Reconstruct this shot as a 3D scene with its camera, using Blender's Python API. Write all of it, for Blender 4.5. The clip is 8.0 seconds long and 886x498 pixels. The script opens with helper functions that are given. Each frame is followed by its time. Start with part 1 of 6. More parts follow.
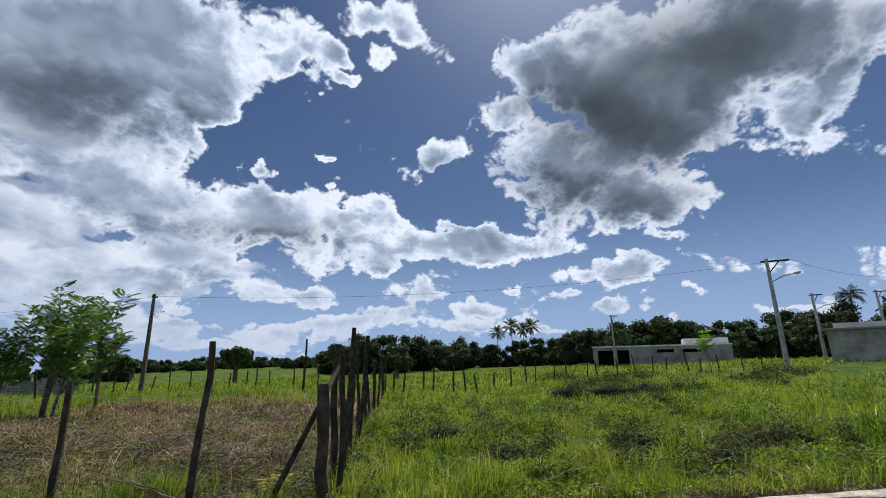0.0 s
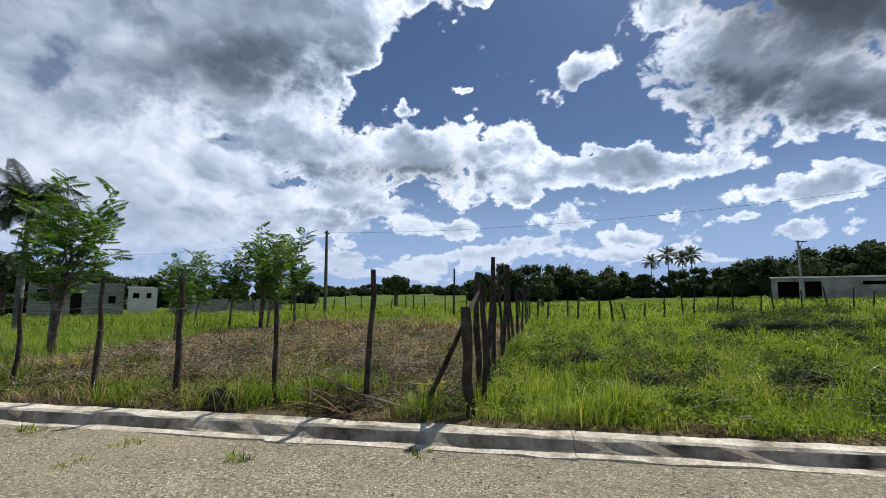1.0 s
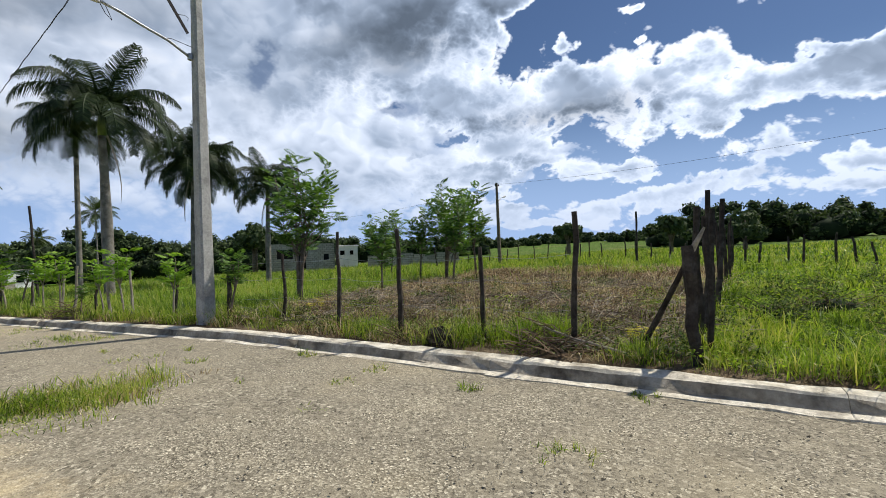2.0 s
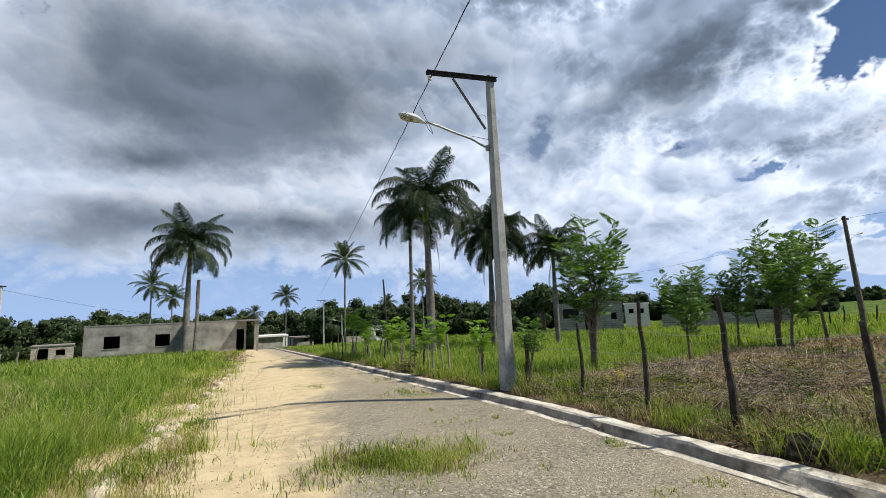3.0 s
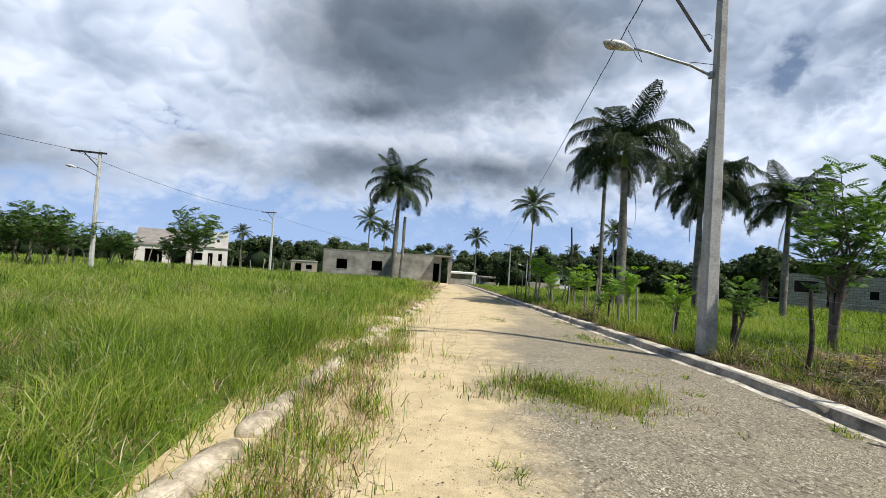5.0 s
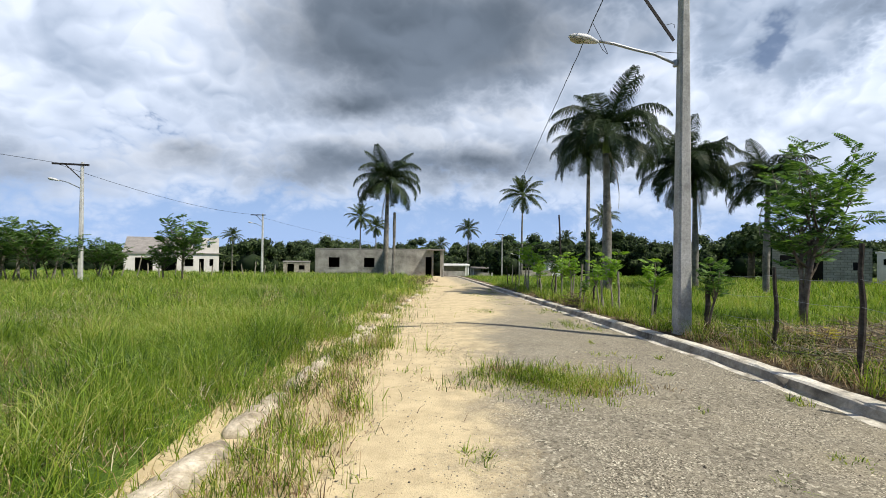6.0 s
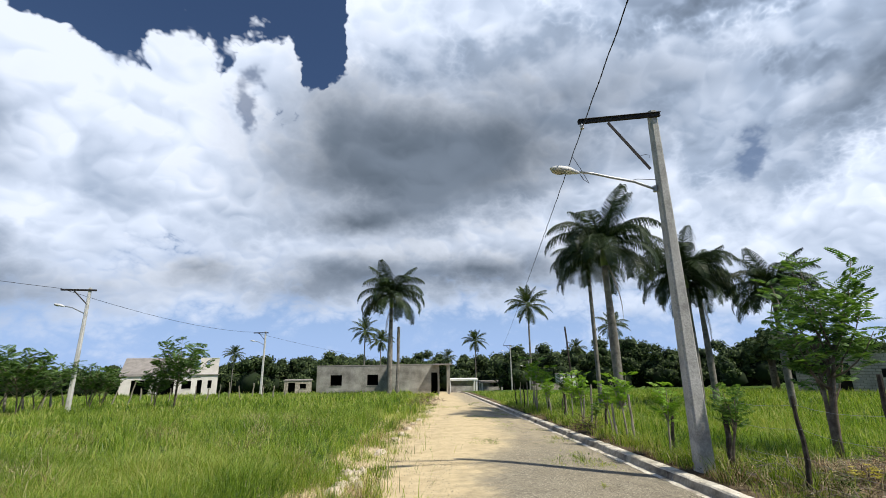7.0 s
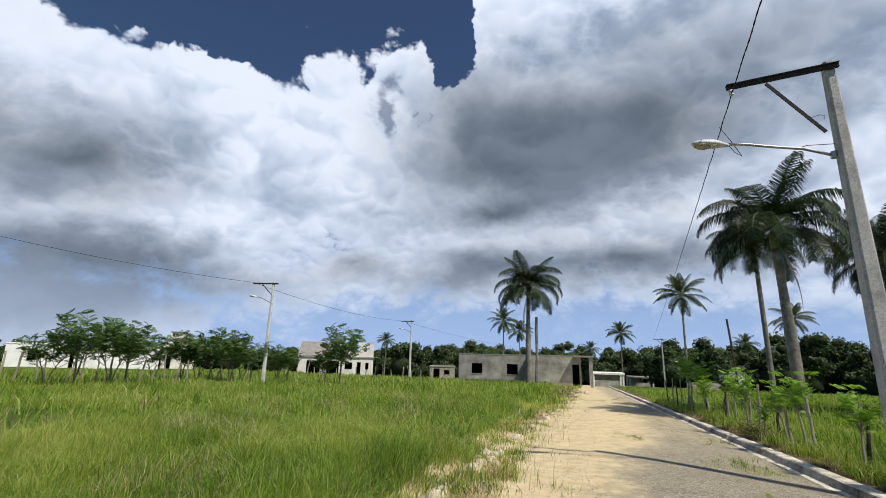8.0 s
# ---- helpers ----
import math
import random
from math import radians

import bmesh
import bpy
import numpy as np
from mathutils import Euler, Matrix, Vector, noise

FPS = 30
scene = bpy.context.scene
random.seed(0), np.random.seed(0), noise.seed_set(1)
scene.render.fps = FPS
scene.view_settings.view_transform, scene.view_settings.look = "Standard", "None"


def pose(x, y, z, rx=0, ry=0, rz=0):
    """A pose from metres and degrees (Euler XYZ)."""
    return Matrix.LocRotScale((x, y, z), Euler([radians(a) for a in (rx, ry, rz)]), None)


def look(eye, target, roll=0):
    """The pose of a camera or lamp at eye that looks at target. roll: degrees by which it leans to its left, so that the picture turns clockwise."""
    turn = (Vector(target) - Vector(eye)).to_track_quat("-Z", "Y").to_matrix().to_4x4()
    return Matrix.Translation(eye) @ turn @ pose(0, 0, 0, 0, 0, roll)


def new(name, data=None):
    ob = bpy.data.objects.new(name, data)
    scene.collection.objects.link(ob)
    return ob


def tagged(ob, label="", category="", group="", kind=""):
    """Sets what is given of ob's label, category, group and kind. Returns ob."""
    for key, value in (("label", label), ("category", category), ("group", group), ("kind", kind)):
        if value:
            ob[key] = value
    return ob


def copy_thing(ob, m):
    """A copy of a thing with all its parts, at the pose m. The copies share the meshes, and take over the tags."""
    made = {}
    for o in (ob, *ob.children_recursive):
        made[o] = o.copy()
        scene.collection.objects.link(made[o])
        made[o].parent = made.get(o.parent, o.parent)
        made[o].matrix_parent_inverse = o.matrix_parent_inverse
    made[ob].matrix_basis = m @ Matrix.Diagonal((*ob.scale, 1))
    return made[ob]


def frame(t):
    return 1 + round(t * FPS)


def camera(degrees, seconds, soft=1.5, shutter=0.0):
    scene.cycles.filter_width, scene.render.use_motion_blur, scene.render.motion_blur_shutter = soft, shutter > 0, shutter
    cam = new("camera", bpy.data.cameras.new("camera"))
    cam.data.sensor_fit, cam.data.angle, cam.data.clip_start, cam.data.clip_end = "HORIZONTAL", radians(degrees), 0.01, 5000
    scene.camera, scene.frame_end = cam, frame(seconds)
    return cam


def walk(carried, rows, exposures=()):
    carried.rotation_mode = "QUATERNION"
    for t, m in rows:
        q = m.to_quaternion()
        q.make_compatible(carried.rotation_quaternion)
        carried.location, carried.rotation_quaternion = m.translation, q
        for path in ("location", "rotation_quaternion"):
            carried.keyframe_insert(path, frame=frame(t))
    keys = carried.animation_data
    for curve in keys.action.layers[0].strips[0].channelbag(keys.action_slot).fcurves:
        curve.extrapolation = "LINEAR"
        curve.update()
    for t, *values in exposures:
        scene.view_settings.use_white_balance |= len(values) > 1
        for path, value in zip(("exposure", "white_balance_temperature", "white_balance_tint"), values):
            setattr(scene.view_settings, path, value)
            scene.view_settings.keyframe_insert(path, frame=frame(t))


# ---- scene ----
cam = camera(90.0, 8.0, soft=0.9)
PATH = [
    (0, (0.313, -0.511, 1.434), (2.214, -0.856, 1.95), -0.6),
    (0.5, (0.318, -0.518, 1.44), (2.274, -0.489, 1.857), 0.4),
    (1, (0.118, -0.605, 1.406), (2.086, -0.32, 1.616), 0.5),
    (1.2, (0.135, -0.547, 1.414), (2.093, -0.159, 1.54), 0.2),
    (2.3, (0.036, -0.119, 1.319), (1.576, 1.157, 1.357), -2.1),
    (2.5, (0.066, -0.066, 1.358), (1.424, 1.399, 1.456), -2.1),
    (3, (0.15, 0.132, 1.547), (0.997, 1.919, 1.843), -2.4),
    (3.5, (0.208, 0.274, 1.727), (0.691, 2.154, 2.206), -1.9),
    (4, (0.203, 0.32, 1.754), (0.431, 2.234, 2.286), 0.8),
    (4.5, (0.192, 0.299, 1.593), (0.284, 2.262, 1.963), 3.6),
    (5, (0.15, 0.077, 1.395), (0.2, 2.076, 1.447), 3.7),
    (5.2, (0.155, -0.021, 1.351), (0.199, 1.977, 1.273), 2.2),
    (6.3, (0.473, -0.137, 1.55), (0.549, 1.857, 1.696), 0.4),
    (6.5, (0.538, -0.103, 1.611), (0.589, 1.879, 1.874), 0.5),
    (7, (0.62, -0.044, 1.783), (0.671, 1.89, 2.291), -0.8),
    (7.5, (0.604, -0.24, 1.778), (0.485, 1.664, 2.377), -1.2),
    (8, (0.775, -0.255, 1.729), (0.224, 1.611, 2.193), 1.4),
]
walk(cam, [(t, look(eye, aim, roll)) for t, eye, aim, roll in PATH], exposures=[(0.0, 0.05), (0.5, 0.1), (1.0, 0.2), (2.5, 0.38), (3.5, 0.36), (4.0, 0.26), (4.5, 0.29), (5.0, 0.42), (6.5, 0.45), (7.0, 0.40), (7.5, 0.26), (8.0, 0.27)])

# ---- world, sun ----
SUN_AZ, SUN_EL = 121.0, 56.0        # bearing clockwise from +y, height


def bearing(az, d):
    """x, y at a bearing (degrees clockwise from +y) and distance from the place where the walk begins."""
    return 0.1 + d * math.sin(radians(az)), d * math.cos(radians(az))


sun = new("sun", bpy.data.lights.new("sun", "SUN"))
sun.data.energy, sun.data.angle, sun.data.color = 3.9, radians(0.8), (1.0, 0.93, 0.80)
sx, sy = math.sin(radians(SUN_AZ)) * math.cos(radians(SUN_EL)), math.cos(radians(SUN_AZ)) * math.cos(radians(SUN_EL))
sun.matrix_world = look((0, 0, 40), (-sx, -sy, 40 - math.sin(radians(SUN_EL))))


class Nodes:
    """Short hand for building a node tree."""

    def __init__(self, tree):
        self.t = tree
        tree.nodes.clear()

    def add(self, kind, inputs=(), **props):
        n = self.t.nodes.new(kind)
        for k, v in props.items():
            if k == "operation":
                n.operation = v
            elif k == "mode":
                n.blend_type = v
            elif k == "vtype":
                n.vector_type = v
            elif k == "dims":
                n.noise_dimensions = v
            elif k == "dtype":
                n.data_type = v
            elif k == "feature":
                n.feature = v
            elif k == "interp":
                n.interpolation_type = v
        for key, v in dict(inputs).items():
            if isinstance(v, bpy.types.NodeSocket):
                self.t.links.new(v, n.inputs[key])
            else:
                n.inputs[key].default_value = v
        return n

    def math(self, op, a, b=0.0, c=None):
        ins = {0: a, 1: b}
        if c is not None:
            ins[2] = c
        return self.add("ShaderNodeMath", ins, operation=op).outputs[0]

    def vec(self, op, a, b=(0, 0, 0)):
        return self.add("ShaderNodeVectorMath", {0: a, 1: b}, operation=op)

    def ramp(self, fac, stops):
        n = self.add("ShaderNodeValToRGB", {0: fac})
        e = n.color_ramp.elements
        while len(e) < len(stops):
            e.new(0.5)
        for el, (p, c) in zip(e, stops):
            el.position = p
            el.color = (*c, 1) if len(c) == 3 else c
        return n.outputs[0]

    def mix(self, fac, a, b, mode="MIX"):
        n = self.add("ShaderNodeMix", dtype="RGBA")
        n.blend_type = mode
        for i, v in ((0, fac), (6, a), (7, b)):
            if isinstance(v, bpy.types.NodeSocket):
                self.t.links.new(v, n.inputs[i])
            else:
                n.inputs[i].default_value = v if i == 0 else (*v, 1)
        return n.outputs[2]

    def step(self, v, lo, hi, out_lo=0.0, out_hi=1.0):
        return self.add("ShaderNodeMapRange", {0: v, 1: lo, 2: hi, 3: out_lo, 4: out_hi}, interp="SMOOTHSTEP").outputs[0]

    def noise(self, vec, scale, detail=4.0, rough=0.55, out=0):
        return self.add("ShaderNodeTexNoise", {"Vector": vec, "Scale": scale, "Detail": detail, "Roughness": rough}).outputs[out]


# Cloud masses, each: bearing, height, half width, half height (degrees), lean, thickness
# the dark cloud below the sun and its fringe
SUNWARD = [
    (105.5, 16, 12.8, 2.6, -2, 0.9),
    (110, 31.4, 6.4, 3.3, -5, 0.8),
    (110.4, 37.6, 1.7, 1, -5, 0.55),
    (118, 24.4, 10.9, 6.8, -7, 1),
    (118.2, 34.9, 9.3, 4.3, -9, 1),
    (125.8, 19.2, 9, 3.7, -9, 1),
    (128.4, 14.8, 3, 1.3, -8, 0.6),
    (128.7, 31.6, 14.6, 8.3, -13, 1.2),
    (140, 32.7, 11, 4.7, -20, 1.2),
    (143.4, 24.2, 4.7, 4, -19, 0.8),
    (146.1, 26.4, 3.1, 3, -23, 0.8),
    (148.3, 30.2, 3.9, 3.3, -26, 0.8),
]
# the broken bank over the cleared plot
EAST_BANK = [
    (56, 23, 9, 4.2, 19, 1),
    (58.3, 31, 17.1, 7.7, 20, 1.2),
    (67, 32.6, 6.4, 6.2, 15, 1),
    (69.8, 21.6, 1.2, 1, 11, 0.5),
    (75.1, 37.6, 2.9, 2.3, 13, 0.6),
    (76.7, 23.4, 1.8, 1.5, 9, 0.55),
    (76.5, 35, 4.4, 1.6, 11, 0.62),
    (81.9, 37.7, 3.5, 1.9, 9, 0.65),
    (83.7, 25.1, 1.6, 0.6, 6, 0.5),
    (84.6, 34.6, 2, 0.9, 7, 0.55),
    (84.9, 21.5, 1.3, 0.6, 5, 0.5),
    (88.1, 41.4, 9.2, 2.4, 6, 0.8),
    (89.7, 36.2, 3, 1.6, -25, 0.6),
    (93.2, 42.1, 5.2, 3.4, 3, 0.75),
    (98.1, 24.7, 5.7, 2.6, 11, 0.8),
]
# rows of fair-weather heaps under it
EAST_PUFFS = [
    (54.5, 14.8, 2.4, 2.1, 14, 0.8),
    (57.5, 14.1, 5.6, 2.2, 12, 0.8),
    (58, 11.1, 6.4, 3, 9, 0.8),
    (59.9, 19.5, 13.6, 5.7, -7, 0.9),
    (64, 18.8, 12.2, 3.3, 2, 0.9),
    (64.3, 9.1, 6.5, 1.6, 6, 0.75),
    (67.7, 11.6, 9.8, 2.5, 7, 0.8),
    (69.3, 12.4, 15.7, 4.5, -8, 0.9),
    (74.9, 9.4, 6.7, 1.5, 4, 0.75),
    (78, 17.8, 10, 3.4, -2, 1),
    (84.1, 9.2, 6.2, 1.7, 2, 0.8),
    (87.2, 16.9, 6.9, 2.7, 3, 0.9),
]
# heaps low over the meadow
SOUTH_PUFFS = [
    (70.9, 7.7, 5.7, 1.3, 4, 0.7),
    (93.5, 6.2, 7.9, 1.6, 0, 0.7),
    (94, 14.6, 12.6, 3.3, 1, 0.9),
    (98.6, 9.5, 4.5, 2.6, 20, 0.8),
    (103.7, 7.3, 3.3, 1.3, -1, 0.7),
    (109.7, 10.4, 1.8, 0.6, -2, 0.55),
    (110.9, 5.3, 4.3, 0.9, -1, 0.6),
    (116.7, 8.7, 3.4, 0.8, -3, 0.6),
    (121.9, 7, 4.2, 1.4, -3, 0.7),
    (123.6, 10.9, 7.3, 2, -5, 0.8),
    (130.2, 7.8, 2.2, 0.6, -5, 0.5),
    (138.8, 5.3, 4.1, 0.6, -4, 0.5),
    (146, 9.3, 0.9, 0.9, -10, 0.6),
]
# the furthest heaps along the horizon
FAR_HEAPS = [
    (66, 4.4, 13.1, 1.8, 2, 0.7),
    (71.5, 2.7, 12.2, 1, 1, 0.6),
    (79.2, 3.9, 9.5, 1.2, 1, 0.65),
    (88.5, 5.1, 17.7, 1.8, 1, 0.75),
    (104.4, 5.1, 5.1, 1, -1, 0.6),
    (112.3, 4.2, 10.4, 1, -1, 0.6),
    (128.1, 2.5, 8.5, 0.6, -2, 0.5),
]
# the grey deck over the road
NORTH_DECK = [
    (-4, 39.4, 12.3, 6.5, -5, 1),
    (3.2, 28.3, 26.6, 12.6, 2, 1.3),
    (9.3, 23.2, 26.2, 6.9, 9, 1.2),
    (9.4, 41.8, 16.8, 6.3, 1, 1),
    (22.5, 32.7, 21.2, 9, -6, 1.2),
    (23, 20.5, 15, 7.4, -3, 1.05),
    (34.8, 40.6, 30.7, 6.1, -10, 1.1),
    (35.3, 25.3, 17.5, 11.7, -9, 1.1),
    (40.5, 21.3, 13.4, 8, -10, 1),
    (43.8, 30.9, 13.2, 6, -17, 1.1),
    (44.2, 24.8, 23.3, 8.1, -2, 1),
]
# its ragged lower edge
NORTH_BASE = [
    (2.5, 14.1, 38.5, 6.6, 3, 1.1),
    (6.6, 12.8, 18.5, 6.3, 5, 1.1),
    (22.3, 13.4, 19, 7.3, 2, 1),
    (34.9, 17.4, 12.4, 5.6, -6, 1),
    (43.5, 11.3, 30.8, 8.6, -2, 1),
    (44.5, 12.1, 7.9, 3.4, -6, 0.8),
    (46.9, 15.6, 9.2, 6.4, -10, 0.9),
]
# the white towers over the field
WEST_TOWER = [
    (-60.8, 26.3, 6.9, 3.6, 22, 0.9),
    (-58.5, 3, 14.6, 4.8, 4, 1.05),
    (-58.2, 17.6, 10.5, 6.6, 15, 1.1),
    (-50.8, 25.1, 19.5, 8.2, 14, 1.1),
    (-48.9, 13.6, 30.3, 8.1, 7, 1.1),
    (-40.7, 8.7, 8.1, 3.8, 12, 0.9),
    (-36.9, 22.9, 19.2, 12.3, 18, 1.1),
    (-32, 8, 16.9, 3.6, 9, 0.9),
    (-24, 32.9, 7.3, 4.6, 4, 0.9),
    (-20.3, 22, 17.2, 12.2, 11, 1.1),
]
# breaks in the cover
GAPS = [
    (-55, 34.9, 17, 2.2, 6, -0.8),
    (-32, 42.8, 8.9, 2.3, 9, -0.8),
    (-17.4, 40, 2.6, 3.7, 1, -0.7),
    (-17.2, 37.2, 3.6, 3.6, 12, -1.2),
    (62.2, 13.9, 4.4, 0.7, 10, -0.35),
    (74.4, 26.7, 6, 2.5, 11, -0.5),
    (75.3, 5.7, 7.2, 0.7, 2, -0.4),
    (78.4, 12.7, 3.9, 1, 5, -0.4),
    (89.7, 10.1, 2.9, 1.3, 2, -0.4),
    (98.5, 18.7, 4.6, 1, 0, -0.3),
    (118.5, 29.8, 3, 0.9, -8, -0.35),
    (135.3, 21.9, 2.2, 1.2, -14, -0.35),
]
CLOUDS = SUNWARD + EAST_BANK + EAST_PUFFS + SOUTH_PUFFS + FAR_HEAPS + NORTH_DECK + NORTH_BASE + WEST_TOWER + GAPS
# deep, shaded masses of the northern clouds, in the same terms
DEEP_NORTH = [
    (-59.8, 6, 20, 5.4, 6, 1.35),
    (-58.3, 18.2, 14.3, 7.9, 16, 0.82),
    (-42.3, 7.3, 19.9, 3.9, 4, 0.65),
    (-36, 18, 7.1, 3.4, 17, 0.22),
    (-27.3, 9.7, 8.8, 2.6, 9, 0.65),
    (-22.3, 13.6, 10.7, 3.5, 2, 0.4),
    (-12.5, 28, 12.5, 11.5, 9, 0.85),
    (-11.4, 10.8, 15.9, 4.7, 6, 0.8),
    (-7.7, 18.4, 14.2, 3.6, 6, 0.85),
    (1, 26.1, 29.4, 11.4, 3, 1.05),
    (4.2, 10, 16.4, 3.7, 4, 0.68),
    (6.8, 22.2, 28, 6, 9, 0.55),
    (7.2, 11.3, 20.9, 4.4, 2, 0.8),
    (11.4, 20.9, 12.7, 3.8, 0, 0.65),
    (19.5, 32.4, 26, 9.5, -4, 0.64),
]
# and of the eastern ones
DEEP_EAST = [
    (33.5, 18.4, 13.7, 4.8, 1, 0.35),
    (39.7, 31.1, 18.7, 5.7, -14, 0.38),
    (43, 21.4, 11, 4, -12, 0.42),
    (48.3, 29.9, 8.6, 5.2, -20, 0.4),
    (49.4, 24.2, 20.7, 4.5, -4, 0.4),
    (50.5, 24.4, 17.9, 5.4, 13, 0.55),
    (53, 25.4, 9, 5, 22, 0.62),
    (53, 29.5, 14, 4.1, 22, 0.42),
    (56.5, 24.8, 10.6, 3.8, 19, 0.68),
    (72.4, 15.6, 15.2, 2.9, -10, 0.45),
    (78.1, 15.9, 12.7, 2.3, -2, 0.6),
    (114.8, 31.9, 8.9, 3.5, -7, 0.7),
    (117.8, 21.7, 12.1, 4.6, -6, 0.75),
    (125.7, 29.1, 16.4, 10.5, -11, 0.95),
    (126.4, 18.5, 10, 3.2, -8, 0.7),
    (136.7, 33.4, 18.5, 5.8, -18, 0.9),
]
SHADED = DEEP_NORTH + DEEP_EAST
# Thin places where the blue shows through
THIN = [
    (38.0, 21.1, 1.8, 3.1, -10, 0.90),
    (54.8, 16.7, 3.3, 1.5, 9, 0.90),
    (60.3, 13.5, 4.1, 1.8, 9, 0.60),
    (-24.9, 30.6, 1.7, 3.4, 16, 1.00),
    (79.1, 11.3, 3.5, 1.5, -11, 0.70),
    (72.0, 7.5, 5.2, 1.3, -7, 0.55),
]


def build_world():
    world = bpy.data.worlds.new("sky")
    scene.world = world
    world.use_nodes = True
    n = Nodes(world.node_tree)
    sky = n.add("ShaderNodeTexSky")
    sky.sky_type, sky.sun_disc = "NISHITA", False
    sky.sun_elevation, sky.sun_rotation = radians(SUN_EL), radians(SUN_AZ)
    sky.dust_density, sky.air_density, sky.ozone_density = 0.3, 1.0, 3.0
    d = n.vec("NORMALIZE", n.add("ShaderNodeTexCoord").outputs["Generated"]).outputs[0]
    xyz = n.add("ShaderNodeSeparateXYZ", {0: d})
    az = n.math("DEGREES", n.math("ARCTAN2", xyz.outputs[0], xyz.outputs[1]))
    el = n.math("DEGREES", n.math("ARCSINE", xyz.outputs[2]))
    # billows: wrinkle the bearings before the cloud masses are looked up
    ps = n.math("ADD", n.math("MAXIMUM", xyz.outputs[2], 0.0), 0.9)
    near = n.add("ShaderNodeCombineXYZ", {0: n.math("DIVIDE", 1.4, ps), 1: n.math("DIVIDE", 1.4, ps), 2: n.math("DIVIDE", 1.5, ps)}).outputs[0]
    puffs = n.vec("MULTIPLY", d, near).outputs[0]
    half = (0.5, 0.5, 0.5)
    warp1 = n.vec("SUBTRACT", n.noise(puffs, 2.6, 3.0, 0.5, 1), half).outputs[0]
    warp2 = n.vec("SUBTRACT", n.noise(puffs, 9.0, 4.0, 0.6, 1), half).outputs[0]
    base = n.add("ShaderNodeCombineXYZ", {0: az, 1: el, 2: 0.0}).outputs[0]
    amp = n.step(el, 0.0, 25.0, 0.45, 1.0)

    def wrinkled(k1, k2):
        w = n.vec("ADD", n.vec("MULTIPLY", warp1, (16 * k1, 10 * k1, 0)).outputs[0], n.vec("MULTIPLY", warp2, (10 * k2, 7.5 * k2, 0)).outputs[0]).outputs[0]
        return n.vec("ADD", base, n.add("ShaderNodeVectorMath", {0: w, "Scale": amp}, operation="SCALE").outputs[0]).outputs[0]

    def field(rows, q, inner, outer, soft):
        total = None
        for a, e, ra, re, lean, w in rows:
            here = q if total is None else n.add("ShaderNodeVectorMath", {0: total, 1: (1e-6, 1e-6, 0), 2: q}, operation="MULTIPLY_ADD").outputs[0]
            m = n.add("ShaderNodeMapping", {0: here, 1: (a, e, 0), 2: (0, 0, radians(lean)), 3: (ra, re, 1)}, vtype="TEXTURE")
            r = n.vec("LENGTH", m.outputs[0]).outputs[1]
            f = n.add("ShaderNodeMapRange", {0: r, 1: inner, 2: outer, 3: w, 4: 0.0}).outputs[0]
            if total is None:
                total = f
            elif w < 0:
                total = n.math("ADD", total, f)
            else:
                total = n.math("SMOOTH_MAX", total, f, soft)
        return total

    q = wrinkled(1.0, 1.0)
    cover = field(CLOUDS, q, 0.15, 1.45, 0.12)
    above = field(CLOUDS, n.vec("ADD", q, (0.8, 2.8, 0)).outputs[0], 0.15, 1.45, 0.12)
    dark = field(SHADED, wrinkled(0.9, 0.5), 0.0, 1.5, 0.25)

    def billow(shift, sizes):
        """Rounded heaps with creases between them, in several sizes."""
        v0 = n.vec("ADD", puffs, n.vec("MULTIPLY", warp1, (0.10, 0.10, 0.10)).outputs[0]).outputs[0]
        total = -0.31
        for scale, w in ((5.0, 1.0), (11.0, 0.66), (24.0, 0.40), (52.0, 0.24), (110.0, 0.13))[:sizes]:
            v = n.vec("ADD", v0, (0.3 * sx * shift / scale, 0.3 * sy * shift / scale, shift / scale)).outputs[0]
            crease = n.math("ABSOLUTE", n.math("SUBTRACT", n.noise(v, scale, 0.0, 0.5), 0.5))
            total = n.math("MULTIPLY_ADD", crease, w, total)
        return total

    thin = field(THIN, wrinkled(0.6, 0.8), 0.0, 1.4, 0.1)
    puff = billow(0.0, 5)
    relief = n.math("SUBTRACT", billow(0.0, 3), billow(0.24, 3))
    soft = n.math("SUBTRACT", n.noise(puffs, 3.2, 2.0, 0.45), 0.5)
    edge = n.math("ADD", n.math("MULTIPLY", soft, 0.30), n.math("MULTIPLY", puff, 1.15))
    dens = n.math("ADD", cover, edge)
    # heaps have crisp edges; the far underside of the deck fades out
    sunward = n.step(n.vec("DOT_PRODUCT", d, (sx, sy, math.sin(radians(SUN_EL)))).outputs[1], 0.10, 0.88, 0.05, 0.55)
    crisp = n.math("MAXIMUM", n.step(el, 9.0, 20.0), n.step(sunward, 0.10, 0.20))
    alpha = n.math("ADD", n.math("MULTIPLY", n.step(dens, 0.24, 0.40), crisp), n.math("MULTIPLY", n.step(dens, 0.02, 0.72), n.math("SUBTRACT", 1.0, crisp)))
    alpha = n.math("MULTIPLY", alpha, n.step(n.math("SUBTRACT", thin, edge), 0.30, 0.75, 1.0, 0.35))
    thick = n.step(dens, 0.30, 0.86)
    # a heap's top is lit, its base lies in its own shade
    base = n.step(n.math("ADD", n.math("SUBTRACT", above, cover), n.math("MULTIPLY", soft, 0.35)), -0.16, 0.30)
    shade = n.math("ADD", dark, n.math("ADD", n.math("MULTIPLY", puff, 0.22), n.math("MULTIPLY", soft, 0.30)))
    shade = n.step(shade, 0.16, 0.88)
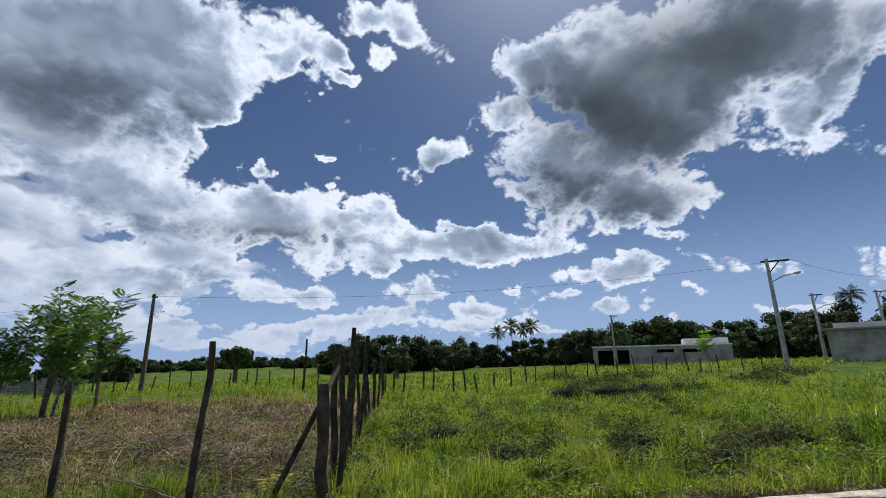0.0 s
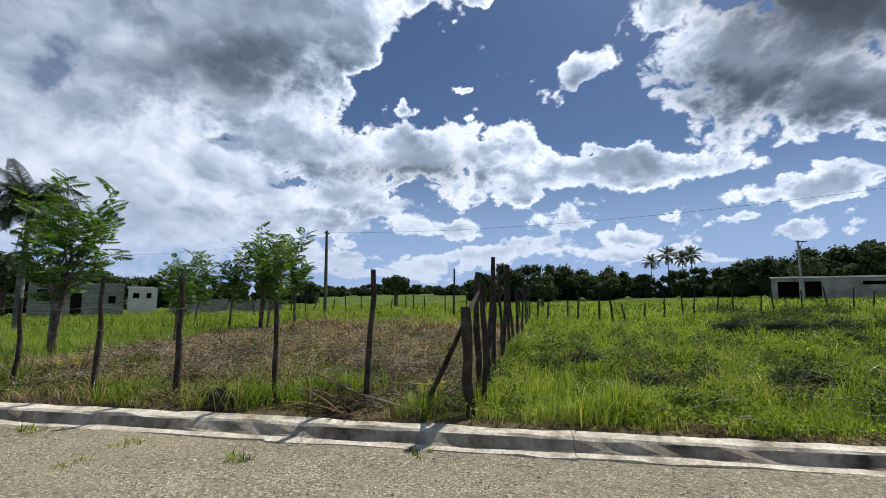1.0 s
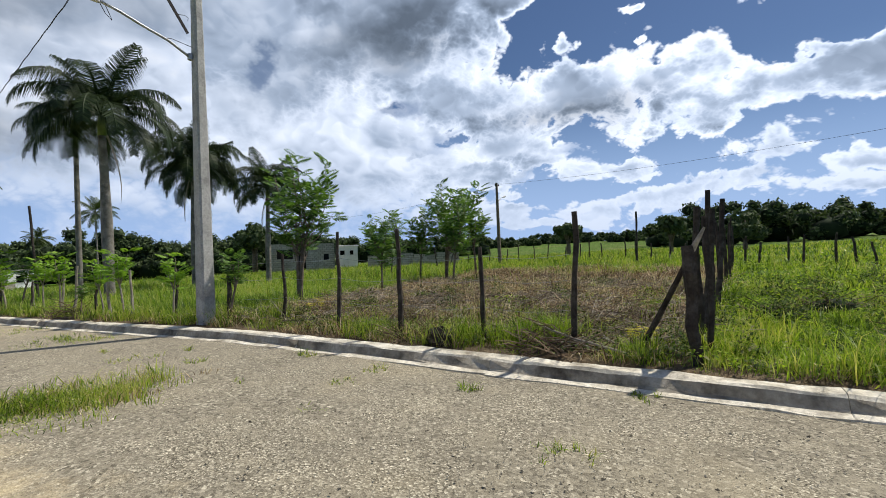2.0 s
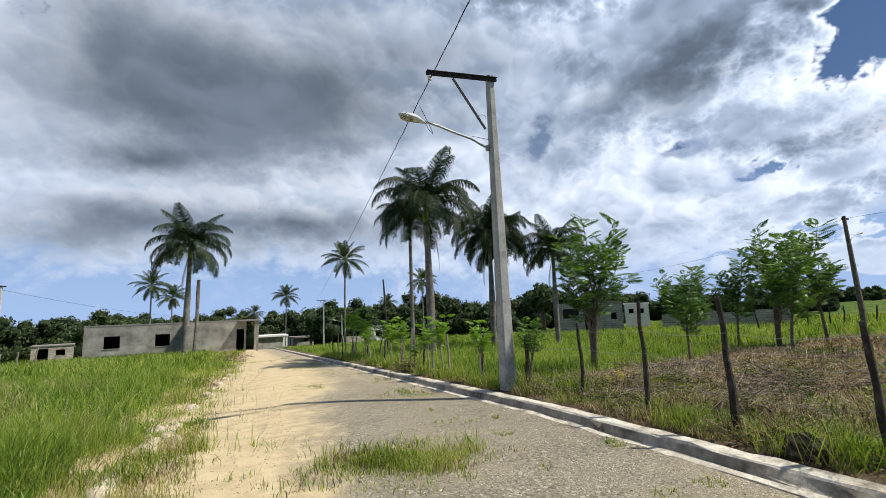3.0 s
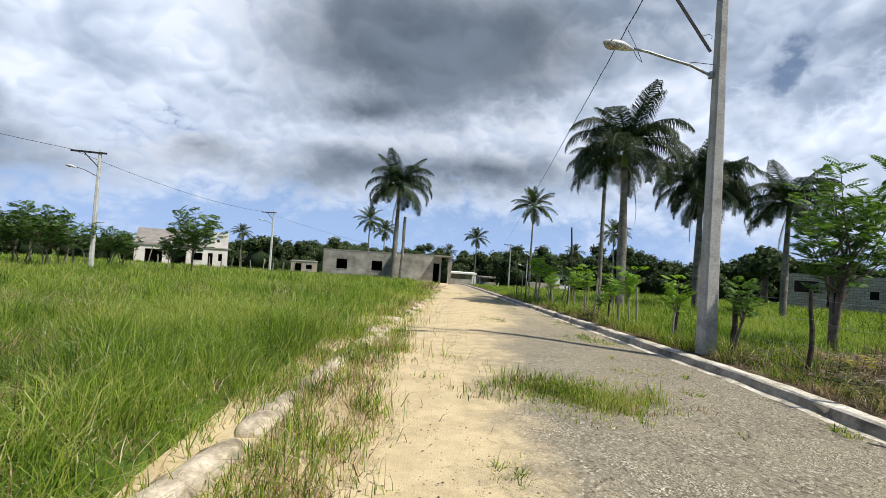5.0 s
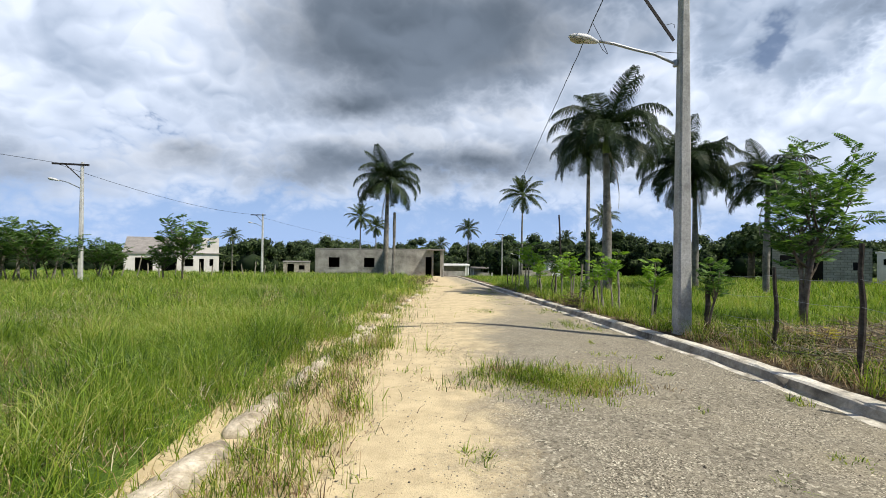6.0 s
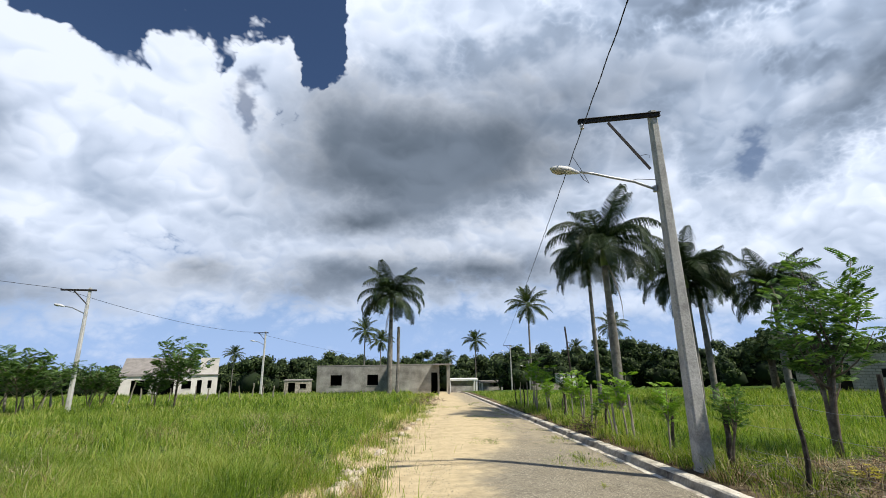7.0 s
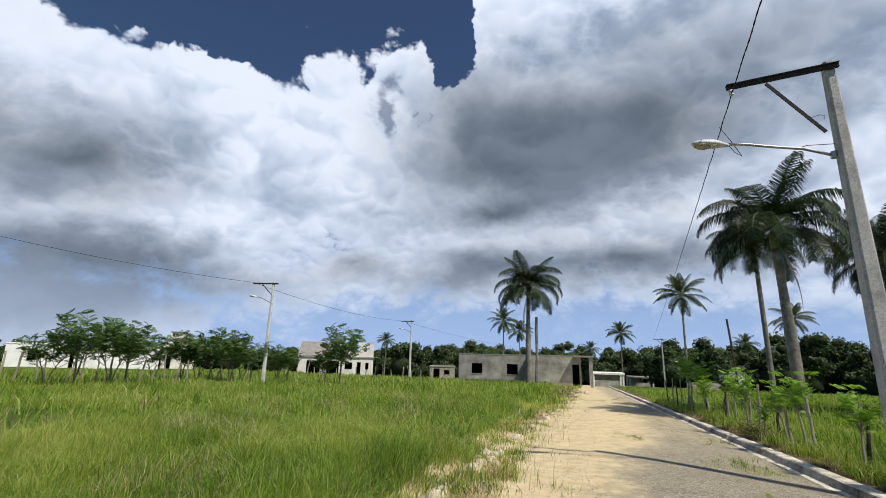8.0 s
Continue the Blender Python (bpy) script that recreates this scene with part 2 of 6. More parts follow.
    # towards the sun a cloud is seen from its shaded side: bright rims, grey hearts
    lit = n.math("SUBTRACT", n.math("MULTIPLY_ADD", sunward, 0.22, 0.99), n.math("MULTIPLY", thick, n.math("MULTIPLY", sunward, 1.15)))
    lit = n.math("SUBTRACT", lit, n.math("MULTIPLY", n.math("MULTIPLY", base, thick), n.math("MULTIPLY_ADD", sunward, 0.7, 0.22)))
    lit = n.math("ADD", lit, n.math("MULTIPLY", relief, n.math("ADD", n.math("MULTIPLY", sunward, 1.0), 0.75)))
    lit = n.math("ADD", lit, n.math("ADD", n.math("MULTIPLY", puff, 0.16), n.math("MULTIPLY", soft, n.math("ADD", sunward, 0.2))))
    bright = n.ramp(lit, [(0.0, (0.105, 0.135, 0.185)), (0.34, (0.19, 0.24, 0.325)), (0.62, (0.32, 0.39, 0.51)), (0.92, (0.59, 0.66, 0.79)), (1.0, (0.68, 0.735, 0.84))])
    gloom = n.mix(n.step(n.math("ADD", n.math("ADD", soft, n.math("MULTIPLY", puff, 0.15)), n.math("MULTIPLY", relief, 0.5)), -0.26, 0.30), (0.068, 0.090, 0.120), (0.150, 0.186, 0.240))
    # against the sun the rims glow and the hearts go dark
    bright = n.add("ShaderNodeVectorMath", {0: bright, "Scale": n.math("MULTIPLY_ADD", sunward, 0.45, 0.97)}, operation="SCALE").outputs[0]
    gloom = n.add("ShaderNodeVectorMath", {0: gloom, "Scale": n.math("MULTIPLY_ADD", sunward, -0.7, 1.03)}, operation="SCALE").outputs[0]
    col = n.mix(shade, bright, gloom)
    col = n.mix(n.step(el, 0.0, 13.0, 0.60, 0.0), col, (0.40, 0.49, 0.66))
    blue = n.mix(1.0, sky.outputs[0], (SKY_GAIN * 0.76, SKY_GAIN * 0.85, SKY_GAIN * 1.0), mode="MULTIPLY")
    blue = n.mix(n.step(el, 0.0, 20.0, 0.92, 0.0), blue, (0.30, 0.43, 0.70))
    glow = n.math("POWER", n.math("MAXIMUM", n.vec("DOT_PRODUCT", d, (sx, sy, math.sin(radians(SUN_EL)))).outputs[1], 0.0), 26.0)
    blue = n.mix(n.math("MULTIPLY", glow, 0.7), blue, (0.52, 0.59, 0.73))
    out = n.mix(alpha, blue, col)
    bg = n.add("ShaderNodeBackground", {0: out, 1: 1.0})
    n.t.links.new(bg.outputs[0], n.add("ShaderNodeOutputWorld").inputs[0])
    world.cycles.sampling_method, world.cycles.sample_map_resolution = "MANUAL", 512


SKY_GAIN = 0.05
build_world()


# ---- materials ----
def material(name, stops, scale=3.0, rough=0.8, bump=0.0, bump_scale=40.0, by="noise", fine=0.25, metal=0.0, translucent=0.0, spec=0.3, patch=0.0):
    """A surface whose colour runs through stops by noise, by object or by loose piece, with a finer grain on top."""
    m = bpy.data.materials.new(name)
    m.use_nodes = True
    n = Nodes(m.node_tree)
    co = n.add("ShaderNodeTexCoord").outputs["Object"]
    if by == "noise":
        fac = n.noise(co, scale, 5.0, 0.6)
    elif by == "island":
        fac = n.add("ShaderNodeNewGeometry").outputs["Random Per Island"]
        if patch:
            big = n.add("ShaderNodeMapRange", {0: n.noise(co, scale, 4.0, 0.6), 1: 0.3, 2: 0.7, 3: -patch, 4: patch}).outputs[0]
            fac = n.math("ADD", fac, big)
    else:
        fac = n.math("ADD", n.math("MULTIPLY", n.add("ShaderNodeObjectInfo").outputs["Random"], 0.6), n.math("MULTIPLY", n.noise(co, scale), 0.4))
    k = len(stops) - 1
    lo, hi = (0.3, 0.7) if by == "noise" else (0.0, 1.0)
    col = n.ramp(fac, [(lo + (hi - lo) * i / max(k, 1), c) for i, c in enumerate(stops)])
    if fine:
        g = n.noise(co, bump_scale, 6.0, 0.65)
        col = n.mix(1.0, col, n.ramp(g, [(0.3, (1 - fine,) * 3), (0.7, (1 + fine,) * 3)]), mode="MULTIPLY")
    ins = {"Base Color": col, "Roughness": rough, "Metallic": metal, "Specular IOR Level": spec}
    if bump:
        h = n.noise(co, bump_scale, 5.0, 0.7)
        ins["Normal"] = n.add("ShaderNodeBump", {"Strength": min(bump, 1.0), "Distance": 0.02, "Height": h}).outputs[0]
    p = n.add("ShaderNodeBsdfPrincipled", ins)
    shader = p.outputs[0]
    if translucent:
        t = n.add("ShaderNodeBsdfTranslucent", {0: n.mix(1.0, col, (1.15, 1.25, 0.55), mode="MULTIPLY")})
        shader = n.add("ShaderNodeMixShader", {0: translucent, 1: shader, 2: t.outputs[0]}).outputs[0]
    n.t.links.new(shader, n.add("ShaderNodeOutputMaterial").inputs[0])
    return m


M = dict(
    concrete=material("pole_concrete", [(0.24, 0.24, 0.235), (0.40, 0.40, 0.39), (0.48, 0.48, 0.47)], 2.5, 0.9, 0.5, 30),
    palecon=material("pale_pole_concrete", [(0.42, 0.42, 0.41), (0.58, 0.58, 0.57), (0.66, 0.66, 0.65)], 2.5, 0.9, 0.4, 30),
    kerb=material("kerb_concrete", [(0.21, 0.18, 0.135), (0.60, 0.56, 0.47), (0.80, 0.765, 0.675)], 3.4, 0.92, 0.6, 25),
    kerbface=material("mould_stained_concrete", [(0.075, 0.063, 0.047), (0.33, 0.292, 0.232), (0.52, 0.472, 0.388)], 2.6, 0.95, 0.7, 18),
    steel=material("dark_steel", [(0.022, 0.022, 0.025), (0.05, 0.045, 0.045)], 8, 0.75, 0.2, 60, metal=0.1, spec=0.15),
    galv=material("galvanised_steel", [(0.30, 0.31, 0.33), (0.48, 0.49, 0.50)], 8, 0.45, 0.1, 60, metal=0.6),
    lamp=material("lamp_housing", [(0.50, 0.51, 0.53), (0.62, 0.63, 0.64)], 5, 0.5, 0.1, 30),
    lens=material("lamp_lens", [(0.30, 0.28, 0.22), (0.40, 0.37, 0.28)], 12, 0.25, 0.2, 30),
    cable=material("black_cable", [(0.012, 0.012, 0.014), (0.025, 0.025, 0.028)], 8, 0.7),
    post=material("weathered_post", [(0.020, 0.016, 0.013), (0.052, 0.043, 0.036), (0.11, 0.098, 0.085)], 5, 0.95, 0.9, 35),
    palepost=material("pale_stake", [(0.20, 0.17, 0.13), (0.38, 0.35, 0.29)], 6, 0.95, 0.7, 35),
    bark=material("sapling_bark", [(0.07, 0.055, 0.04), (0.16, 0.13, 0.10), (0.24, 0.20, 0.16)], 7, 0.95, 0.9, 30),
    palmbark=material("palm_bark", [(0.09, 0.083, 0.073), (0.20, 0.188, 0.168), (0.30, 0.285, 0.26)], 3, 0.92, 0.7, 25),
    shaft=material("palm_crownshaft", [(0.10, 0.15, 0.045), (0.17, 0.22, 0.07)], 4, 0.6),
    frond=material("palm_frond", [(0.010, 0.023, 0.009), (0.022, 0.042, 0.015), (0.058, 0.085, 0.032)], 2, 0.55, by="island", fine=0, translucent=0.15, spec=0.25),
    coco=material("coconut_frond", [(0.025, 0.045, 0.014), (0.05, 0.08, 0.026), (0.12, 0.15, 0.05)], 2, 0.5, by="island", fine=0, translucent=0.25),
    leaf=material("sapling_leaf", [(0.038, 0.085, 0.021), (0.088, 0.178, 0.040), (0.20, 0.32, 0.085)], 2, 0.45, by="island", fine=0, translucent=0.35),
    edgeleaf=material("field_edge_leaf", [(0.030, 0.066, 0.017), (0.070, 0.138, 0.034), (0.16, 0.255, 0.07)], 2, 0.5, by="island", fine=0, translucent=0.3),
    limeleaf=material("young_leaf", [(0.11, 0.22, 0.03), (0.20, 0.35, 0.04), (0.30, 0.46, 0.07)], 2, 0.5, by="island", fine=0, translucent=0.4),
    darkleaf=material("woodland_leaf", [(0.026, 0.046, 0.018), (0.058, 0.092, 0.034), (0.125, 0.165, 0.068)], 2, 0.8, by="island", fine=0, translucent=0.15),
    # near-black green that paints the shade inside crowns and weed clumps
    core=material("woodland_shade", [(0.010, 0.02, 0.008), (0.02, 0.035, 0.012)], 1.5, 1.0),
    tall=material("tall_grass", [(0.05, 0.105, 0.011), (0.145, 0.25, 0.023), (0.25, 0.36, 0.04), (0.33, 0.42, 0.065), (0.48, 0.46, 0.16)], 0.35, 0.42, by="island", fine=0, translucent=0.45, spec=0.5, patch=0.42),
    short=material("meadow_grass", [(0.042, 0.078, 0.010), (0.115, 0.195, 0.018), (0.24, 0.345, 0.032), (0.35, 0.43, 0.055), (0.48, 0.45, 0.15)], 0.5, 0.45, by="island", fine=0, translucent=0.45, spec=0.4, patch=0.5),
    creeper=material("creeper_leaf", [(0.036, 0.07, 0.011), (0.12, 0.205, 0.02), (0.25, 0.36, 0.038), (0.36, 0.45, 0.07)], 0.7, 0.8, by="island", fine=0, translucent=0.45, spec=0.08, patch=0.35),
    weed=material("broadleaf_weed", [(0.018, 0.036, 0.010), (0.045, 0.080, 0.019), (0.09, 0.135, 0.036), (0.24, 0.23, 0.12)], 0.6, 0.85, by="island", fine=0, translucent=0.15, spec=0.08, patch=0.2),
    straw=material("dry_stalks", [(0.08, 0.046, 0.027), (0.23, 0.145, 0.085), (0.40, 0.275, 0.162), (0.56, 0.435, 0.27), (0.73, 0.64, 0.46)], 0.9, 0.7, patch=0.3, by="island", fine=0, translucent=0.2),
    pale=material("cut_straw", [(0.17, 0.115, 0.07), (0.38, 0.28, 0.175), (0.58, 0.475, 0.325), (0.74, 0.66, 0.50)], 1.5, 0.75, patch=0.35, by="island", fine=0, translucent=0.15),
    brush=material("dead_brush", [(0.055, 0.036, 0.024), (0.14, 0.095, 0.06), (0.27, 0.205, 0.14)], 2, 0.9, by="island", fine=0),
    render_=material("grey_plaster", [(0.17, 0.16, 0.145), (0.34, 0.325, 0.295), (0.50, 0.475, 0.44)], 0.7, 0.95, 0.4, 10),
    white=material("white_paint", [(0.64, 0.64, 0.635), (0.78, 0.78, 0.775), (0.84, 0.84, 0.83)], 1.0, 0.85, 0.2, 15, fine=0.1),
    pink=material("pale_pink_plaster", [(0.60, 0.565, 0.54), (0.78, 0.745, 0.715)], 1.0, 0.9, 0.2, 15, fine=0.1),
    roof=material("grey_roof", [(0.20, 0.19, 0.18), (0.31, 0.29, 0.275)], 1.5, 0.9, 0.3, 15),
    void=material("painted_indoor_shade", [(0.012, 0.012, 0.013), (0.03, 0.03, 0.03)], 1.0, 1.0),
    stone=material("pebbles", [(0.055, 0.047, 0.036), (0.17, 0.15, 0.112), (0.35, 0.31, 0.235), (0.66, 0.60, 0.475)], 2, 0.9, by="island", fine=0.1),
    rubble=material("white_rubble", [(0.26, 0.215, 0.155), (0.52, 0.45, 0.345), (0.74, 0.66, 0.54)], 6, 0.9, 0.6, 30),
    flower=material("yellow_leaf", [(0.40, 0.36, 0.04), (0.55, 0.48, 0.06)], 4, 0.6, by="island", fine=0, translucent=0.3),
)


def block_material():
    """Bare grey blocks in courses, with mortar joints and stains."""
    m = bpy.data.materials.new("bare_blocks")
    m.use_nodes = True
    n = Nodes(m.node_tree)
    co = n.add("ShaderNodeTexCoord").outputs["Object"]
    xyz = n.add("ShaderNodeSeparateXYZ", {0: co})
    flat = n.add("ShaderNodeCombineXYZ", {0: n.math("ADD", xyz.outputs[0], xyz.outputs[1]), 1: xyz.outputs[2], 2: 0.0}).outputs[0]
    br = n.add("ShaderNodeTexBrick", {"Vector": flat, "Color1": (0.36, 0.335, 0.295, 1), "Color2": (0.50, 0.465, 0.41, 1), "Mortar": (0.20, 0.185, 0.16, 1), "Scale": 1.0, "Mortar Size": 0.014, "Brick Width": 0.4, "Row Height": 0.2})
    stain = n.ramp(n.noise(co, 0.9, 5, 0.65), [(0.3, (0.65, 0.62, 0.58)), (0.7, (1.3, 1.28, 1.25))])
    col = n.mix(1.0, br.outputs[0], stain, mode="MULTIPLY")
    bump = n.add("ShaderNodeBump", {"Strength": 0.6, "Distance": 0.02, "Height": n.math("SUBTRACT", n.noise(co, 14.0, 4, 0.6), br.outputs[1])})
    p = n.add("ShaderNodeBsdfPrincipled", {"Base Color": col, "Roughness": 0.95, "Specular IOR Level": 0.15, "Normal": bump.outputs[0]})
    n.t.links.new(p.outputs[0], n.add("ShaderNodeOutputMaterial").inputs[0])
    return m


M["block"] = block_material()


def road_material():
    m = bpy.data.materials.new("chip_seal_and_sand")
    m.use_nodes = True
    n = Nodes(m.node_tree)
    co = n.add("ShaderNodeTexCoord").outputs["Object"]
    xyz = n.add("ShaderNodeSeparateXYZ", {0: co})
    big, mid, grit = n.noise(co, 0.55, 4, 0.6), n.noise(co, 3.0, 5, 0.65), n.noise(co, 55.0, 4, 0.7)
    vor = n.add("ShaderNodeTexVoronoi", {"Vector": co, "Scale": 84.0})
    chips = n.ramp(vor.outputs["Color"], [(0.0, (0.050, 0.043, 0.031)), (0.35, (0.175, 0.157, 0.120)), (0.7, (0.335, 0.303, 0.232)), (1.0, (0.80, 0.745, 0.60))])
    coarse = n.add("ShaderNodeTexVoronoi", {"Vector": n.vec("ADD", co, n.vec("MULTIPLY", n.noise(co, 30.0, 2, 0.5, 1), (0.03, 0.03, 0.0)).outputs[0]).outputs[0], "Scale": 43.0})
    lumps = n.ramp(coarse.outputs["Color"], [(0.0, (0.06, 0.052, 0.04)), (0.4, (0.20, 0.18, 0.138)), (0.75, (0.30, 0.272, 0.21)), (1.0, (0.66, 0.61, 0.49))])
    chips = n.mix(n.step(n.noise(co, 1.3, 5, 0.7), 0.42, 0.60), chips, lumps)
    chips = n.mix(n.step(grit, 0.56, 0.70, 0.0, 0.6), chips, (0.11, 0.098, 0.075))
    grey = n.mix(n.step(mid, 0.48, 0.70, 0.0, 0.35), chips, (0.345, 0.308, 0.228))
    grey = n.mix(n.step(big, 0.48, 0.75, 0.0, 0.35), grey, (0.37, 0.322, 0.22))
    sand = n.mix(n.step(mid, 0.35, 0.7), (0.64, 0.53, 0.335), (0.50, 0.405, 0.25))
    sand = n.mix(n.step(grit, 0.55, 0.78), sand, (0.30, 0.245, 0.17))
    sand = n.mix(n.step(n.noise(co, 9.0, 6, 0.7), 0.58, 0.70, 0.0, 0.8), sand, (0.30, 0.245, 0.16))
    sand = n.mix(n.step(n.noise(co, 2.1, 5, 0.7), 0.52, 0.66, 0.0, 0.6), sand, (0.47, 0.375, 0.225))
    # sand covers the strip nearest the field, with a ragged edge
    edge = n.math("ADD", xyz.outputs[0], n.math("MULTIPLY", n.math("SUBTRACT", big, 0.5), 1.8))
    edge = n.math("ADD", edge, n.math("MULTIPLY", n.math("SUBTRACT", mid, 0.5), 1.3))
    edge = n.math("ADD", edge, n.math("MULTIPLY", n.math("SUBTRACT", grit, 0.5), 0.5))
    edge = n.math("SUBTRACT", edge, n.step(xyz.outputs[1], 3.0, 18.0, 0.0, 2.1))
    grey = n.mix(n.math("MULTIPLY", n.step(xyz.outputs[1], 6.0, 20.0, 0.0, 0.75), n.step(mid, 0.28, 0.62)), grey, (0.49, 0.41, 0.275))
    col = n.mix(n.step(edge, 0.35, 1.35), sand, grey)
    bump = n.add("ShaderNodeBump", {"Strength": 0.6, "Distance": 0.006, "Height": n.math("ADD", vor.outputs["Distance"], grit)})
    p = n.add("ShaderNodeBsdfPrincipled", {"Base Color": col, "Roughness": 0.93, "Specular IOR Level": 0.2, "Normal": bump.outputs[0]})
    n.t.links.new(p.outputs[0], n.add("ShaderNodeOutputMaterial").inputs[0])
    return m


def ground_material():
    m = bpy.data.materials.new("grassed_soil")
    m.use_nodes = True
    n = Nodes(m.node_tree)
    co = n.add("ShaderNodeTexCoord").outputs["Object"]
    xyz = n.add("ShaderNodeSeparateXYZ", {0: co})
    x, y = xyz.outputs[0], xyz.outputs[1]
    big, mid, fine = n.noise(co, 0.12, 4, 0.6), n.noise(co, 0.9, 5, 0.65), n.noise(co, 14.0, 5, 0.7)
    green = n.ramp(mid, [(0.3, (0.03, 0.05, 0.012)), (0.5, (0.075, 0.135, 0.022)), (0.7, (0.15, 0.23, 0.04))])
    green = n.mix(n.step(big, 0.5, 0.72), green, (0.16, 0.17, 0.06))
    dry = n.ramp(mid, [(0.32, (0.055, 0.038, 0.028)), (0.5, (0.165, 0.115, 0.080)), (0.68, (0.36, 0.275, 0.195))])
    wob = n.math("MULTIPLY", n.math("SUBTRACT", mid, 0.5), 2.5)
    south = n.math("ADD", n.math("ADD", y, n.math("MULTIPLY", x, 0.08)), n.math("MULTIPLY", wob, 0.4))
    north = n.math("SUBTRACT", n.math("SUBTRACT", y, n.math("MULTIPLY", x, 0.16)), wob)
    zone = n.math("MULTIPLY", n.step(south, 0.1, 0.5), n.step(north, 5.6, 7.4, 1.0, 0.0))
    zone = n.math("MULTIPLY", zone, n.math("MULTIPLY", n.step(x, 4.7, 5.3), n.step(n.math("ADD", x, wob), 20.0, 25.0, 1.0, 0.0)))
    zone = n.math("MAXIMUM", zone, n.math("MULTIPLY", n.math("MULTIPLY", n.step(x, 4.5, 4.6), n.step(n.math("ADD", x, n.math("MULTIPLY", wob, 0.5)), 4.9, 5.5, 1.0, 0.0)), 0.9))
    col = n.mix(zone, green, dry)
    col = n.mix(1.0, col, n.ramp(fine, [(0.3, (0.6,) * 3), (0.7, (1.3,) * 3)]), mode="MULTIPLY")
    bump = n.add("ShaderNodeBump", {"Strength": 0.9, "Distance": 0.08, "Height": fine})
    p = n.add("ShaderNodeBsdfPrincipled", {"Base Color": col, "Roughness": 1.0, "Specular IOR Level": 0.1, "Normal": bump.outputs[0]})
    n.t.links.new(p.outputs[0], n.add("ShaderNodeOutputMaterial").inputs[0])
    return m


# ---- mesh helpers ----
rng = np.random.default_rng(7)


def mesh_of(name, verts, faces, mat, smooth=False):
    me = bpy.data.meshes.new(name)
    me.from_pydata(np.asarray(verts, float).tolist(), [], faces if isinstance(faces, list) else faces.tolist())
    me.materials.append(mat)
    if smooth:
        me.polygons.foreach_set("use_smooth", [True] * len(me.polygons))
    me.update()
    return me


def child(name, me, parent, label="", m=None):
    ob = new(name, me)
    ob.parent = parent
    if m is not None:
        ob.matrix_basis = m
    return tagged(ob, label)


def part(name, bm, mat, parent, label="", smooth=False):
    me = bpy.data.meshes.new(name)
    bm.to_mesh(me)
    bm.free()
    me.materials.append(mat)
    if smooth:
        me.polygons.foreach_set("use_smooth", [True] * len(me.polygons))
    return child(name, me, parent, label)


def thing(name, x, y, z, label, category, group="", turn=0.0):
    ob = new(name)
    ob.matrix_world = pose(x, y, z, 0, 0, turn)
    return tagged(ob, label, category, group)


def box_bm(*boxes, bevel=0.0):
    """A bmesh of boxes, each given by its two corners."""
    bm = bmesh.new()
    for x0, y0, z0, x1, y1, z1 in boxes:
        m = Matrix.LocRotScale(((x0 + x1) / 2, (y0 + y1) / 2, (z0 + z1) / 2), None, (abs(x1 - x0), abs(y1 - y0), abs(z1 - z0)))
        bmesh.ops.create_cube(bm, size=1, matrix=m)
    if bevel:
        bmesh.ops.bevel(bm, geom=bm.edges[:], offset=bevel, segments=1, affect="EDGES")
    return bm


def tube(points, radii, sides=7, caps=True):
    """Vertices and faces of a tapered tube along points."""
    P, R = np.asarray(points, float), np.broadcast_to(np.asarray(radii, float), (len(points),))
    T = np.gradient(P, axis=0)
    T /= np.linalg.norm(T, axis=1)[:, None] + 1e-9
    ref = np.where(np.abs(T[:, 2:3]) > 0.8, np.array([[1.0, 0, 0]]), np.array([[0, 0, 1.0]]))
    A = np.cross(T, ref)
    A /= np.linalg.norm(A, axis=1)[:, None] + 1e-9
    B = np.cross(T, A)
    ang = np.arange(sides) * 2 * np.pi / sides
    V = P[:, None] + R[:, None, None] * (A[:, None] * np.cos(ang)[None, :, None] + B[:, None] * np.sin(ang)[None, :, None])
    F = []
    for i in range(len(P) - 1):
        for j in range(sides):
            k = (j + 1) % sides
            F.append([i * sides + j, i * sides + k, (i + 1) * sides + k, (i + 1) * sides + j])
    if caps:
        F += [list(range(sides))[::-1], [(len(P) - 1) * sides + j for j in range(sides)]]
    return V.reshape(-1, 3), F


def join(pieces):
    V, F, k = [], [], 0
    for v, f in pieces:
        V.append(v)
        F += [[i + k for i in q] for q in f]
        k += len(v)
    return np.concatenate(V), F


# ---- the lie of the land ----
def slope(y):
    """Height of the road along its length."""
    y = np.asarray(y, float)
    return (-0.03 * np.clip(y - 6, 0, 50) - 0.05 * np.clip(y - 56, 0, 60) + 0.042 * np.clip(-y - 6, 0, 45))


def land(x, y):
    """Height of the ground beside the road."""
    x, y = np.asarray(x, float), np.asarray(y, float)
    z = slope(y)
    right = np.clip((x - 4.55) / 0.2, 0, 1) * 0.12
    left = np.clip((-1.15 - x) / 0.7, 0, 1) * 0.20
    inside = (x > -1.6) & (x < 4.45)
    bumps = 0.05 * np.sin(x * 0.9 + 1.3 * np.sin(y * 0.4)) * np.sin(y * 0.7 + x * 0.3) + 0.03 * np.sin(x * 2.3 + y * 1.9)
    hill = 3.2 * np.exp(-(((x - 190) / 75) ** 2 + ((y - 55) / 70) ** 2))
    return z + np.where(inside, -0.06, 0) + right + left + bumps * np.clip(np.maximum(x - 4.9, -1.9 - x), 0, 1) + hill


